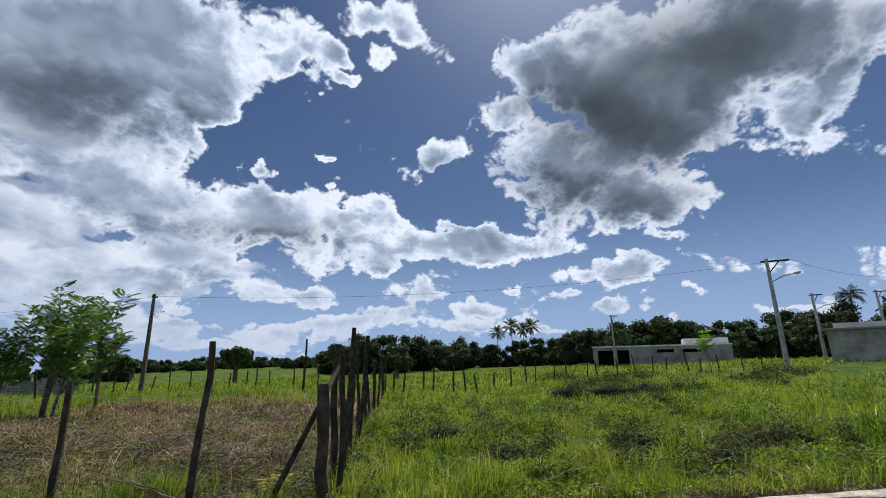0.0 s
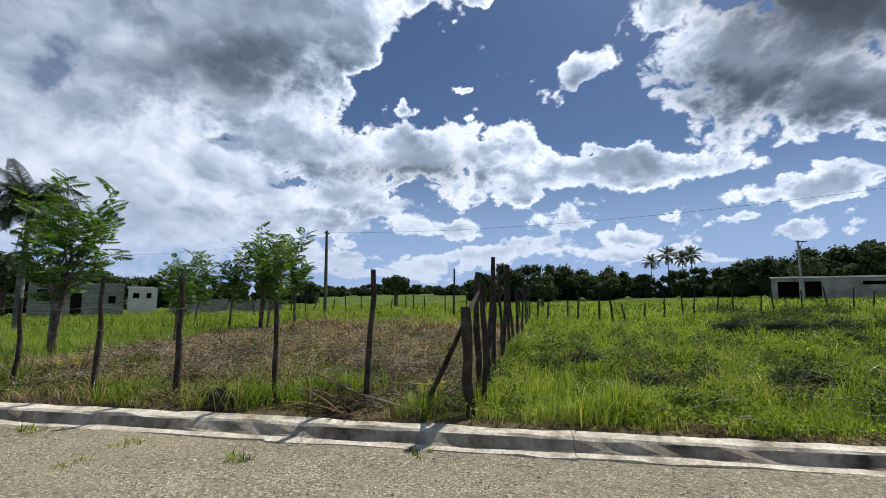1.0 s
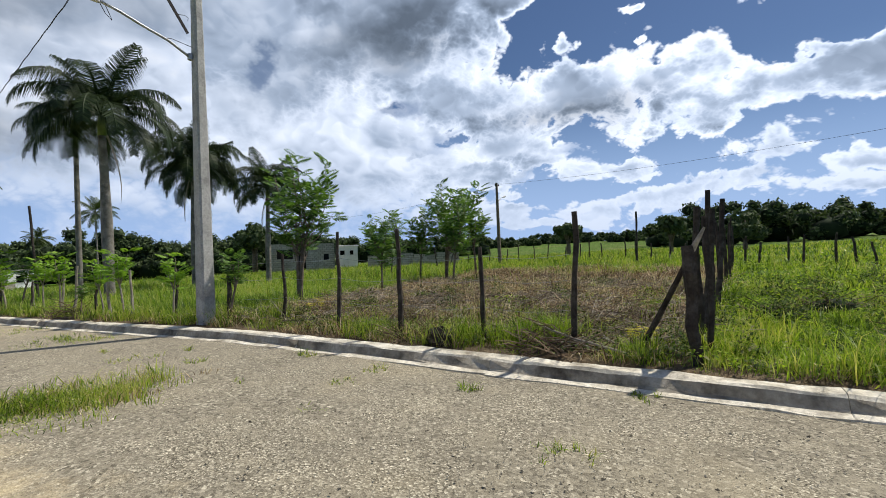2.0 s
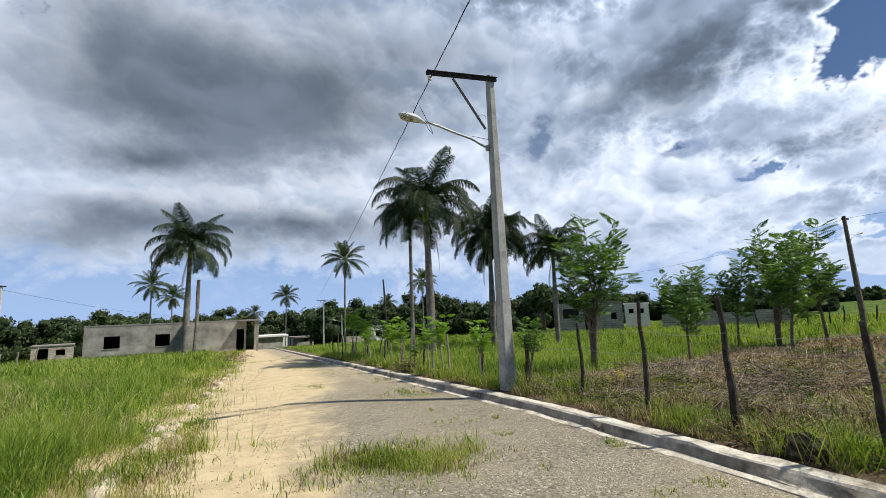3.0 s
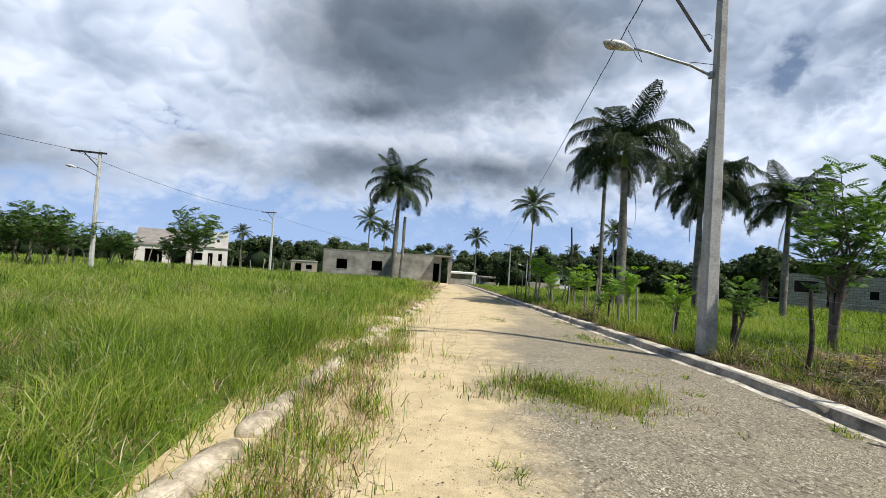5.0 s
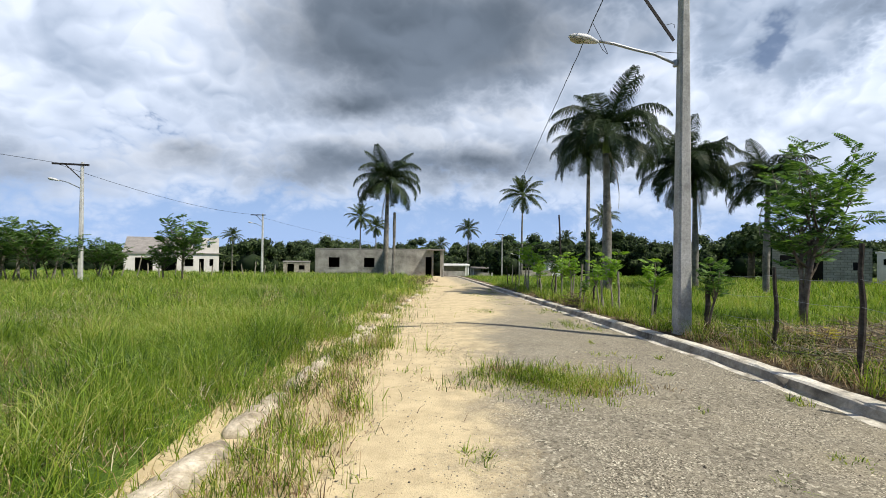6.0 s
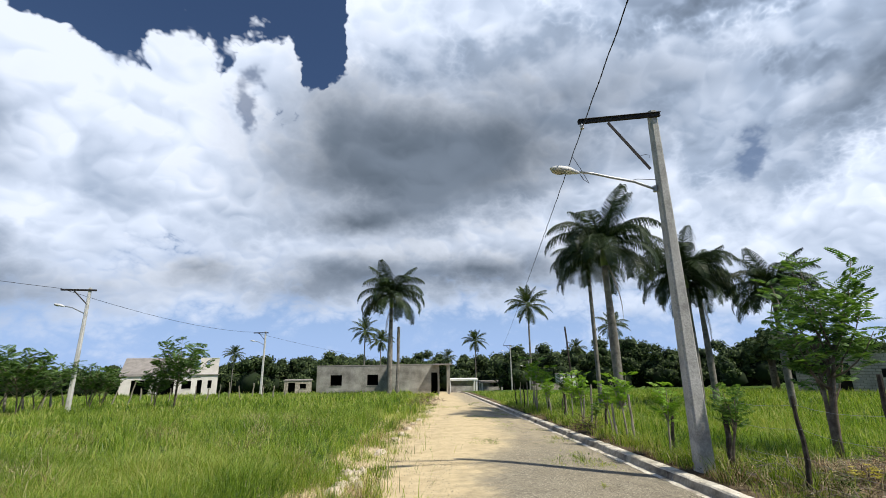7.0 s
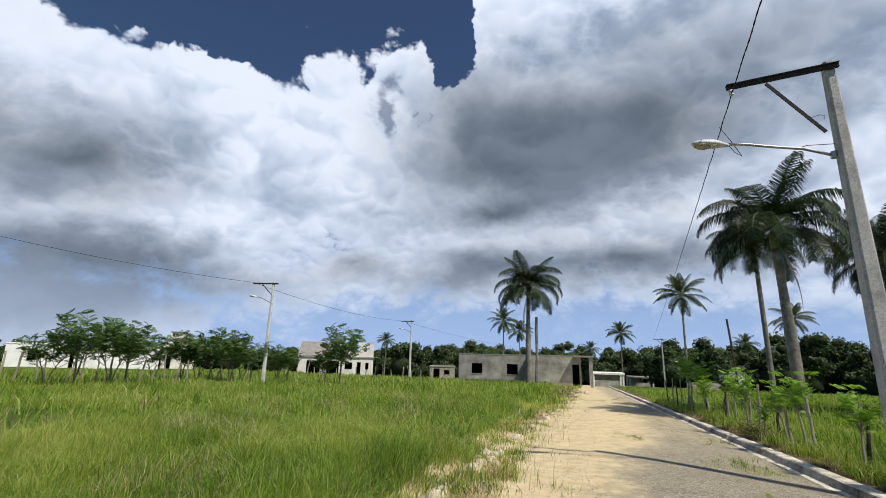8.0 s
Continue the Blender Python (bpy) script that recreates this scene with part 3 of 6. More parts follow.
def build_ground():
    g = np.concatenate([-np.geomspace(1500, 40, 26), np.linspace(-38, -6, 41), np.linspace(-5.5, 12, 88), np.linspace(12.5, 45, 50), np.geomspace(48, 1500, 28)])
    X, Y = np.meshgrid(g, g, indexing="ij")
    Z = land(X, Y)
    n = len(g)
    idx = np.arange(n * n).reshape(n, n)
    F = np.stack([idx[:-1, :-1], idx[1:, :-1], idx[1:, 1:], idx[:-1, 1:]], -1).reshape(-1, 4)
    ob = new("ground", mesh_of("ground", np.stack([X, Y, Z], -1).reshape(-1, 3), F, ground_material(), True))
    tagged(ob, "uneven grassy ground with a cleared patch of dry soil", "ground", kind="structure")


def build_road():
    xs = np.linspace(-2.0, 4.42, 34)
    ys = np.concatenate([np.linspace(-14, 20, 137), np.linspace(20.5, 108, 90)])
    X, Y = np.meshgrid(xs, ys, indexing="ij")
    crown = 0.05 * (1 - ((X - 1.3) / 3.2) ** 2)
    Z = slope(Y) + np.minimum(crown, 0.05) - 0.02 + 0.012 * np.sin(X * 2.1 + Y * 0.6) * np.sin(Y * 1.1)
    Z = np.where(X < -1.25, Z + (-1.25 - X) * 0.2, Z)
    n, k = X.shape
    idx = np.arange(n * k).reshape(n, k)
    F = np.stack([idx[:-1, :-1], idx[1:, :-1], idx[1:, 1:], idx[:-1, 1:]], -1).reshape(-1, 4)
    ob = new("road", mesh_of("road", np.stack([X, Y, Z], -1).reshape(-1, 3), F, road_material(), True))
    tagged(ob, "worn grey chip-seal road with a strip of pale sand", "road", kind="structure")


def build_kerb():
    kerb = new("kerb")
    tagged(kerb, "weathered concrete kerb with a pale gutter lip", "kerb", kind="structure")
    prof = [(4.33, -0.12), (4.33, -0.008), (4.42, 0.006), (4.44, 0.025), (4.475, 0.105), (4.50, 0.125), (4.655, 0.13), (4.68, 0.11), (4.685, -0.12)]
    y, L = -13.0, 2.95
    while y < 80:
        k, cuts = len(prof), 13
        sh = rng.uniform(-0.012, 0.012)
        V = []
        for yy in np.linspace(y + 0.003, y + L - 0.003, cuts):
            z, wear = float(slope(yy)), rng.normal(0, 1, (k, 2)) * 0.0045
            wear[0], wear[-1] = 0, 0
            wear[1, 0] *= 2.5
            chip = 0.03 if rng.uniform() < 0.10 else 0.0
            V += [(px + sh + wear[j, 0] + chip * (j in (4, 5)), yy, pz + z + wear[j, 1] - chip * 0.5 * (j in (4, 5))) for j, (px, pz) in enumerate(prof)]
        F = [[i * k + j, i * k + j + 1, (i + 1) * k + j + 1, (i + 1) * k + j] for i in range(cuts - 1) for j in range(k - 1)]
        F += [list(range(k))[::-1], [(cuts - 1) * k + j for j in range(k)]]
        me = mesh_of("kerb_stone", V, F, M["kerb"])
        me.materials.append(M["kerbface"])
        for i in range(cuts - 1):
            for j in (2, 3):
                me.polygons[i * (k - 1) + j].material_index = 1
        child("kerb_stone", me, kerb)
        y += L


build_ground()
build_road()
build_kerb()


# ---- street lamp and poles ----
def pole_bm(h, w0, w1, c=0.03):
    bm = bmesh.new()
    rings = []
    for z, w in ((-0.3, w0), (h * 0.5, (w0 + w1) / 2), (h, w1)):
        a, b = w / 2, w / 2 - min(c, w * 0.2)
        rings.append([bm.verts.new((sx_ * p, sy_ * q, z)) for sx_, sy_, p, q in ((1, -1, a, b), (1, 1, a, b), (1, 1, b, a), (-1, 1, b, a), (-1, 1, a, b), (-1, -1, a, b), (-1, -1, b, a), (1, -1, b, a))])
    for r0, r1 in zip(rings, rings[1:]):
        for j in range(8):
            bm.faces.new((r0[j], r0[(j + 1) % 8], r1[(j + 1) % 8], r1[j]))
    bm.faces.new(rings[-1])
    return bm


def lamp_head(parent, x, y, z, s=1.0, tilt=14, yaw=0):
    """A cobra-head lantern, pointing to -x."""
    bm = bmesh.new()
    bmesh.ops.create_uvsphere(bm, u_segments=16, v_segments=10, radius=1)
    for v in bm.verts:
        t = v.co.x
        w = 0.105 if t < 0.1 else 0.105 - 0.055 * min((t - 0.1) / 0.9, 1)
        v.co = Vector((t * 0.31, v.co.y * w, v.co.z * (0.085 if v.co.z > 0 else 0.05) * (1 if t < 0.3 else 0.75)))
    m = pose(x, y, z, 0, tilt, yaw) @ Matrix.Scale(s, 4)
    bm.transform(m)
    head = part("lantern", bm, M["lamp"], parent, "pale grey cobra-head lantern", True)
    bm = bmesh.new()
    bmesh.ops.create_uvsphere(bm, u_segments=14, v_segments=8, radius=1)
    for v in bm.verts:
        v.co = Vector((v.co.x * 0.15 - 0.13, v.co.y * 0.088, v.co.z * 0.06 - 0.025))
    bm.transform(m)
    part("lens", bm, M["lens"], head, "dusty prismatic lens", True)


def beam(a, b, w, h):
    """A straight flat-sided bar from a to b, w thick and h high."""
    a, b = Vector(a), Vector(b)
    bm = box_bm((0, -w / 2, -h / 2, (b - a).length, w / 2, h / 2), bevel=min(w, h) * 0.12)
    bm.transform(Matrix.Translation(a) @ Vector((1, 0, 0)).rotation_difference(b - a).to_matrix().to_4x4())
    return bm


def near_lamp():
    x, y = 4.985, 7.65
    z = float(slope(y)) + 0.12
    ob = thing("street_lamp", x, y, z, "grey concrete street lamp pole with dark steel bracket behind the kerb", "street lamp")
    part("pole", pole_bm(6.50, 0.262, 0.150), M["concrete"], ob, "tapered square concrete pole")
    arm = part("bracket_arm", beam((-1.53, -0.115, 6.205), (0.10, -0.10, 6.385), 0.055, 0.075), M["steel"], ob, "dark angle-iron arm")
    part("arm_flange", beam((-1.53, -0.13, 6.245), (0.10, -0.115, 6.425), 0.085, 0.012), M["steel"], arm)
    part("brace", beam((-0.95, -0.12, 6.20), (-0.235, -0.10, 5.235), 0.016, 0.055), M["steel"], ob)
    V, F = tube([(-1.46, -0.115, 6.175), (-1.46, -0.115, 6.13), (-1.46, -0.115, 6.10), (-1.46, -0.115, 6.07)], [0.02, 0.045, 0.03, 0.04], 8)
    child("insulator", mesh_of("insulator", V, F, M["lamp"]), arm, "pale ceramic insulator")
    V, F = tube([(-0.02, 0.06, 4.87), (-0.16, 0.05, 4.905), (-0.55, -0.05, 5.0), (-0.98, -0.10, 5.06), (-1.35, -0.17, 5.11), (-1.64, -0.22, 5.125)], 0.023, 8)
    child("lamp_arm", mesh_of("lamp_arm", V, F, M["galv"], True), ob, "galvanised lamp arm")
    V, F = tube([(-0.115, 0.045, 4.84), (-0.115, 0.045, 4.95)], 0.05, 6)
    child("arm_clamp", mesh_of("arm_clamp", V, F, M["galv"]), ob)
    lamp_head(ob, -1.92, -0.285, 5.115, tilt=3, yaw=13)
    V, F = tube([(-1.64, -0.22, 5.10), (-1.56, -0.2, 4.98), (-1.47, -0.2, 4.91), (-1.50, -0.2, 4.98), (-1.60, -0.18, 5.22), (-1.70, -0.1, 5.50)], 0.006, 4)
    child("feed_wire", mesh_of("feed_wire", V, F, M["cable"]), ob)
    V, F = tube([(-0.12, -0.03, 5.05), (-0.5, -0.05, 5.055), (-0.66, -0.06, 5.0)], 0.006, 4)
    child("loose_wire", mesh_of("loose_wire", V, F, M["cable"]), ob)
    V, F = tube([(-0.42, -0.1, 5.50), (-0.28, -0.1, 5.54), (-0.22, -0.1, 5.52), (-0.23, -0.1, 5.46)], 0.005, 4)
    child("wire_end", mesh_of("wire_end", V, F, M["cable"]), ob)
    return Vector((x - 1.46, y - 0.115, z + 6.08))


def far_pole(az, d, h, label="slim grey concrete utility pole with a steel bracket", arm=1.2, turn=0.0, lamp=True, lean=0.0, w=0.26, xy=None, mat="concrete"):
    x, y = xy or bearing(az, d)
    z = float(land(x, y))
    ob = thing("utility_pole", x, y, z, label, "utility pole", "utility poles")
    ob.matrix_world = pose(x, y, z, 0, lean, turn)
    part("pole", pole_bm(h, w, w * 0.6), M[mat], ob)
    part("crossarm", box_bm((-arm, -0.09, h - 0.2, arm * 0.25, -0.02, h - 0.1)), M["steel"], ob)
    V, F = tube([(-arm * 0.55, -0.06, h - 0.18), (0, -0.06, h - 0.95)], 0.03, 4)
    child("brace", mesh_of("brace", V, F, M["steel"]), ob)
    if lamp:
        V, F = tube([(0, 0.05, h - 1.5), (-0.7, 0.05, h - 1.15), (-1.1, 0.05, h - 1.05)], 0.03, 5)
        child("lamp_arm", mesh_of("lamp_arm", V, F, M["galv"]), ob)
        lamp_head(ob, -1.35, 0.05, h - 1.02)
    return ob.matrix_world @ Vector((-arm, -0.06, h - 0.08))


def cable(points, r, sag, label, twist=0.0):
    """A sagging cable over points; with a twist, two strands wound round each other at that pitch."""
    C = []
    for a, b in zip(points, points[1:]):
        a, b = Vector(a), Vector(b)
        k = int((b - a).length / (twist / 6)) if twist else 25
        for i in range(k):
            t = i / k
            C.append(a.lerp(b, t) - Vector((0, 0, sag * 4 * t * (1 - t))))
    C.append(Vector(points[-1]))
    C = np.array([tuple(p) for p in C])
    if not twist:
        v, f = tube(C, r, 5)
    else:
        run = np.concatenate([[0], np.cumsum(np.linalg.norm(np.diff(C, axis=0), axis=1))]) * 2 * np.pi / twist
        wob = 0.5 * r * np.stack([np.sin(run * 0.37), 0 * run, np.cos(run * 0.29)], 1)
        off = 0.45 * r * np.stack([np.cos(run), 0 * run, np.sin(run)], 1)
        v, f = join([tube(C + wob + off, r, 4), tube(C + wob - off, r, 4)])
    tagged(new("power_cable", mesh_of("power_cable", v, f, M["cable"])), label, "cable")


tip = near_lamp()
mid_tip = far_pole(9.6, 80, 7.6, turn=0, xy=(14.2, 79))
cable([(-0.6, -25, 8.0), tip, mid_tip], 0.0075, 0.2, "twisted black power cable strung between the poles", 0.36)
l1 = far_pole(0, 0, 6.75, arm=1.4, turn=12, xy=(-18.8, 25.35), w=0.22, mat="palecon")
l2 = far_pole(0, 0, 6.85, arm=1.3, turn=0, xy=(-18.0, 50.7), w=0.24, mat="palecon")
cable([bearing(-75, 34) + (8.6,), l1, l2, bearing(-4, 90) + (3.0,)], 0.012, 0.5, "thin dark power cable over the field")
e1 = far_pole(0, 0, 6.4, "brown weathered utility pole with a short lamp arm", xy=(32.5, 13.1), arm=0.6, turn=180, mat="bark", lean=2)
e2 = far_pole(0, 0, 6.9, xy=(23.45, -25.4), turn=60)
cable([bearing(40, 60) + (5.5,), e1, e2, bearing(150, 45) + (7.5,)], 0.008, 0.9, "thin power cable along the far edge of the plots")
far_pole(0, 0, 6.5, xy=(52.7, -31.8), lamp=False, arm=0.8, turn=70)
far_pole(0, 0, 6.0, xy=(33.6, -40.4), arm=0.8, turn=60)
far_pole(0, 0, 6.4, xy=(34.9, -49.5), arm=0.8, turn=60, lamp=False)
far_pole(11.0, 95, 5.5)
far_pole(12.3, 84, 5.2)


# ---- grass and low plants ----
def in_dry(x, y):
    return (x > 4.95) & (x < 23) & (y + 0.08 * x > 0.2) & (y - 0.16 * x < 6.5)


def blades(n, sample, h, w, lean, mat, name, label, curl=0.5, keep=None, rough=0.3):
    """Many bent blades on the ground, joined into one object."""
    xy = sample(n)
    if keep is not None:
        xy = xy[keep(xy[:, 0], xy[:, 1])]
    n = len(xy)
    x, y = xy.T
    on_road = (x > -1.0) & (x < 4.4)
    z = np.where(on_road, slope(y) - 0.03, land(x, y) - 0.03)
    a = rng.uniform(0, 2 * np.pi, n)
    hum = 0.5 + 0.5 * np.sin(x * 1.9 + 2.0 * np.sin(y * 0.8)) * np.sin(y * 2.3 + 1.7 * np.sin(x * 0.9 + 1.0)) + 0.25 * np.sin(x * 5.1 + y * 3.7)
    H = rng.uniform(h[0], h[1], n) * rng.uniform(0.7, 1.0, n) * np.clip(1 + rough * (hum - 0.5) * 2, 0.3, 2.2)
    W = rng.uniform(w[0], w[1], n)
    b = rng.uniform(0, 2 * np.pi, n)
    L = H * np.abs(rng.normal(lean, lean * 0.6, n))
    side = np.stack([np.cos(a), np.sin(a), 0 * a], 1) * W[:, None] / 2
    out = np.stack([np.cos(b), np.sin(b), 0 * b], 1)
    base = np.stack([x, y, z], 1)
    midp = base + out * (L * 0.35)[:, None] + np.array([0, 0, 1.0]) * (H * 0.6)[:, None]
    tipp = base + out * L[:, None] + np.array([0, 0, 1.0]) * (H * (1 - curl * np.clip(L / H, 0, 1) * 0.5))[:, None]
    V = np.stack([base - side, base + side, midp - side * 0.75, midp + side * 0.75, tipp], 1).reshape(-1, 3)
    k = np.arange(n)[:, None] * 5
    F = np.concatenate([k + [0, 1, 3], k + [0, 3, 2], k + [2, 3, 4]], 1).reshape(-1, 3)
    ob = new(name, mesh_of(name, V, F, mat))
    tagged(ob, label, "grass", kind="stuff")


def rect(x0, x1, y0, y1, clump=0.0, per=14):
    def f(n):
        p = np.stack([rng.uniform(x0, x1, n), rng.uniform(y0, y1, n)], 1)
        if clump:
            c = np.stack([rng.uniform(x0, x1, n // per + 1), rng.uniform(y0, y1, n // per + 1)], 1)
            p = c[rng.integers(0, len(c), n)] + rng.normal(0, clump, (n, 2))
        return p
    return f


def disc(cx, cy, rx, ry):
    def f(n):
        c = np.stack([rng.normal(0, 0.48, n // 12 + 1), rng.normal(0, 0.48, n // 12 + 1)], 1)
        p = c[rng.integers(0, len(c), n)] + rng.normal(0, 0.07, (n, 2))
        return np.array([cx, cy]) + p * [rx, ry]
    return f


HEAPS = [(7.1, -2.75, 0.55), (7.6, -3.6, 0.45), (7.15, -4.75, 0.6), (6.85, -6.3, 0.7), (6.9, -7.2, 0.6), (9.2, -2.1, 0.55), (8.1, -1.25, 0.4), (9.4, -3.2, 0.4), (17.5, -8.8, 1.2), (16.8, -10.0, 1.1), (16.5, -11.3, 1.2), (16.6, -13.0, 1.3), (18.4, -18.4, 1.6), (21.4, -23.0, 2.2), (6.2, -4.0, 0.35), (6.0, -5.4, 0.4), (12.5, -6.0, 0.7), (11.5, -3.5, 0.5), (13.5, -9.5, 0.8)]


def off_heaps(x, y):
    """True outside the weed heaps, and for a few blades inside them."""
    ok = np.ones(len(x), bool)
    for hx, hy, r in HEAPS:
        ok &= ((x - hx) ** 2 + (y - hy) ** 2 > (0.85 * r) ** 2) | (rng.uniform(0, 1, len(x)) < 0.25)
    return ok


def left_of_kerb(x, y):
    return x < -1.60 + 0.055 * y + 0.18 * np.sin(y * 1.7) + 0.10 * np.sin(y * 4.3) + rng.normal(0, 0.10, len(x))


def build_grass():
    t = "tall bright green grass of the open field"
    blades(84000, rect(-8, -0.4, 0, 9), (0.18, 0.52), (0.004, 0.009), 0.8, M["tall"], "field_grass", t, keep=left_of_kerb)
    blades(56000, rect(-20, 0.6, 8, 24), (0.24, 0.56), (0.008, 0.018), 0.75, M["tall"], "field_grass", t, keep=left_of_kerb)
    blades(30000, rect(-42, 1.5, 22, 52), (0.30, 0.60), (0.03, 0.06), 0.6, M["tall"], "field_grass", t, keep=left_of_kerb)
    blades(14000, rect(-9, -0.4, -9, 0.2), (0.26, 0.58), (0.008, 0.018), 0.7, M["tall"], "field_grass", t, keep=left_of_kerb)
    blades(16000, rect(-40, -8, -6, 24), (0.30, 0.62), (0.02, 0.05), 0.45, M["tall"], "field_grass", t)
    blades(6500, rect(-10, 0.0, 1, 18, 0.24, 170), (0.24, 0.58), (0.004, 0.009), 0.8, M["straw"], "dry_grass", "dry straw-coloured stalks among the field grass", keep=left_of_kerb)
    # meadow on the other side of the fence
    t = "bright green meadow grass with weeds"
    meadow = lambda x, y: (x > 4.76) & ~in_dry(x, y) & off_heaps(x, y)
    blades(34000, rect(4.7, 13, -9, 0.3), (0.06, 0.20), (0.007, 0.016), 0.9, M["short"], "meadow_grass", t, keep=meadow, rough=0.9)
    blades(26000, rect(4.7, 13, -9, 0.3, 0.07, 22), (0.12, 0.34), (0.006, 0.013), 0.55, M["short"], "meadow_grass", t, keep=meadow, rough=0.9)
    blades(24000, rect(12, 30, -22, 1, 0.16, 30), (0.12, 0.36), (0.015, 0.035), 0.6, M["short"], "meadow_grass", t, keep=meadow, rough=0.9)
    blades(12000, rect(12, 30, -22, 1), (0.10, 0.24), (0.02, 0.045), 0.7, M["short"], "meadow_grass", t, keep=meadow, rough=0.8)
    blades(20000, rect(28, 70, -50, 12), (0.2, 0.45), (0.05, 0.10), 0.45, M["short"], "meadow_grass", t, keep=meadow)
    blades(22000, rect(4.7, 14, -20, -8.5), (0.12, 0.36), (0.012, 0.026), 0.7, M["short"], "meadow_grass", t, keep=meadow, rough=0.8)
    blades(2600, rect(5.0, 16, -9, 0.3, 0.20, 120), (0.06, 0.26), (0.006, 0.012), 1.2, M["straw"], "dry_grass", "dead stalks lying in the meadow", keep=meadow)
    blades(3000, rect(5.0, 5.8, -4.5, -0.3, 0.12, 30), (0.18, 0.34), (0.007, 0.013), 0.4, M["tall"], "meadow_grass", t, keep=meadow)
    # north plot
    t = "green grass of the plots behind the saplings"
    north = lambda x, y: (x > 5.1) & ~in_dry(x, y)
    blades(30000, rect(4.75, 14, 5, 20), (0.2, 0.5), (0.008, 0.017), 0.6, M["tall"], "plot_grass", t, keep=north)
    blades(28000, rect(4.9, 32, 12, 50), (0.25, 0.55), (0.02, 0.04), 0.55, M["tall"], "plot_grass", t, keep=north)
    blades(30000, rect(13, 34, 0, 40), (0.2, 0.5), (0.016, 0.034), 0.6, M["short"], "plot_grass", t, keep=north, rough=0.7)
    blades(16000, rect(30, 62, 0, 45), (0.25, 0.55), (0.04, 0.07), 0.45, M["short"], "plot_grass", t, keep=north)
    # cleared plot: dead stalks, trampled brush, green regrowth
    dry = lambda x, y: in_dry(x, y) & (x > 5.2)
    t = "dead brown stalks and cut brush on the cleared plot"
    blades(9000, rect(5.2, 13, -0.8, 8), (0.04, 0.24), (0.005, 0.013), 1.8, M["straw"], "dead_stalks", t, keep=dry, rough=0.9)
    blades(9500, rect(5.2, 13, -0.8, 8, 0.34, 220), (0.08, 0.36), (0.005, 0.012), 1.3, M["straw"], "dead_stalks", t, keep=dry, rough=0.9)
    blades(11000, rect(10, 23, -1.6, 9.5, 0.5, 120), (0.10, 0.38), (0.012, 0.028), 1.2, M["straw"], "dead_stalks", t, keep=dry)
    blades(10000, rect(5.2, 20, -1.2, 8.5, 0.36, 170), (0.08, 0.40), (0.007, 0.015), 1.0, M["brush"], "dead_stalks", t, keep=dry)
    blades(14000, rect(5.2, 12, -0.6, 8, 0.26, 330), (0.04, 0.20), (0.006, 0.014), 2.2, M["pale"], "straw_mat", "pale cut straw lying in heaps on the cleared plot", keep=dry)
    blades(6500, rect(9, 22, -1.4, 9, 0.5, 140), (0.06, 0.26), (0.012, 0.025), 2.0, M["pale"], "straw_mat", "pale cut straw lying in heaps on the cleared plot", keep=dry)
    blades(4500, rect(5.2, 7.6, -0.2, 7, 0.22, 70), (0.08, 0.36), (0.006, 0.013), 0.6, M["short"], "regrowth", "green grass coming up through the dry stalks", keep=dry)
    blades(6500, rect(5.6, 13, 0.3, 6.5, 0.36, 300), (0.05, 0.20), (0.015, 0.035), 0.9, M["short"], "regrowth", "low green creepers on the cleared plot", keep=dry)
    blades(3000, rect(12, 22, -0.6, 8.5, 0.7, 260), (0.10, 0.30), (0.02, 0.05), 0.7, M["short"], "regrowth", "low green creepers on the cleared plot", keep=dry)
    blades(4500, rect(5.2, 16, -0.6, 7.5, 0.34, 150), (0.08, 0.30), (0.01, 0.025), 0.7, M["weed"], "regrowth", "green weeds coming up through the dry stalks", keep=dry)
    # verge behind the kerb
    t = "rough verge grass behind the kerb"
    blades(9500, rect(4.76, 5.7, -1.0, 9, 0.13, 120), (0.06, 0.34), (0.005, 0.010), 0.7, M["short"], "verge_grass", t, keep=lambda x, y: x > 4.74, rough=0.9)
    blades(1100, disc(5.55, 1.5, 0.42, 0.42), (0.18, 0.56), (0.005, 0.010), 0.5, M["tall"], "verge_grass", "tall yellow-green tuft standing at the fence")
    blades(700, disc(5.35, 4.0, 0.35, 0.4), (0.15, 0.42), (0.005, 0.010), 0.5, M["tall"], "verge_grass", "tall yellow-green tuft standing at the fence")
    blades(9000, rect(4.78, 6.2, 6.5, 30, 0.12, 30), (0.12, 0.36), (0.008, 0.018), 0.5, M["short"], "verge_grass", t, keep=lambda x, y: x > 4.74)
    blades(3200, rect(4.75, 6.6, 2.5, 9.5, 0.14, 60), (0.10, 0.40), (0.005, 0.011), 0.8, M["straw"], "verge_straw", "dry straw along the verge", keep=lambda x, y: x > 4.74)
    blades(4500, rect(4.72, 5.6, -1.0, 26, 0.10, 40), (0.05, 0.26), (0.005, 0.011), 1.0, M["straw"], "verge_straw", "dry straw along the verge", keep=lambda x, y: x > 4.74)
    blades(5000, rect(4.72, 5.5, -6.0, 12, 0.08, 50), (0.04, 0.20), (0.005, 0.010), 1.3, M["brush"], "verge_straw", "dead dark stalks along the verge", keep=lambda x, y: x > 4.74)
    # road edge on the field side and tufts in the road
    ragged = lambda x, y: -0.82 + 0.052 * y + 0.16 * np.sin(y * 1.9 + 1.0) + 0.10 * np.sin(y * 5.3) + rng.exponential(0.26, len(x)) * rng.choice([0, 1], len(x)) - 0.1
    strip = lambda x, y: (x > -2.1 + 0.055 * y) & (x < ragged(x, y))
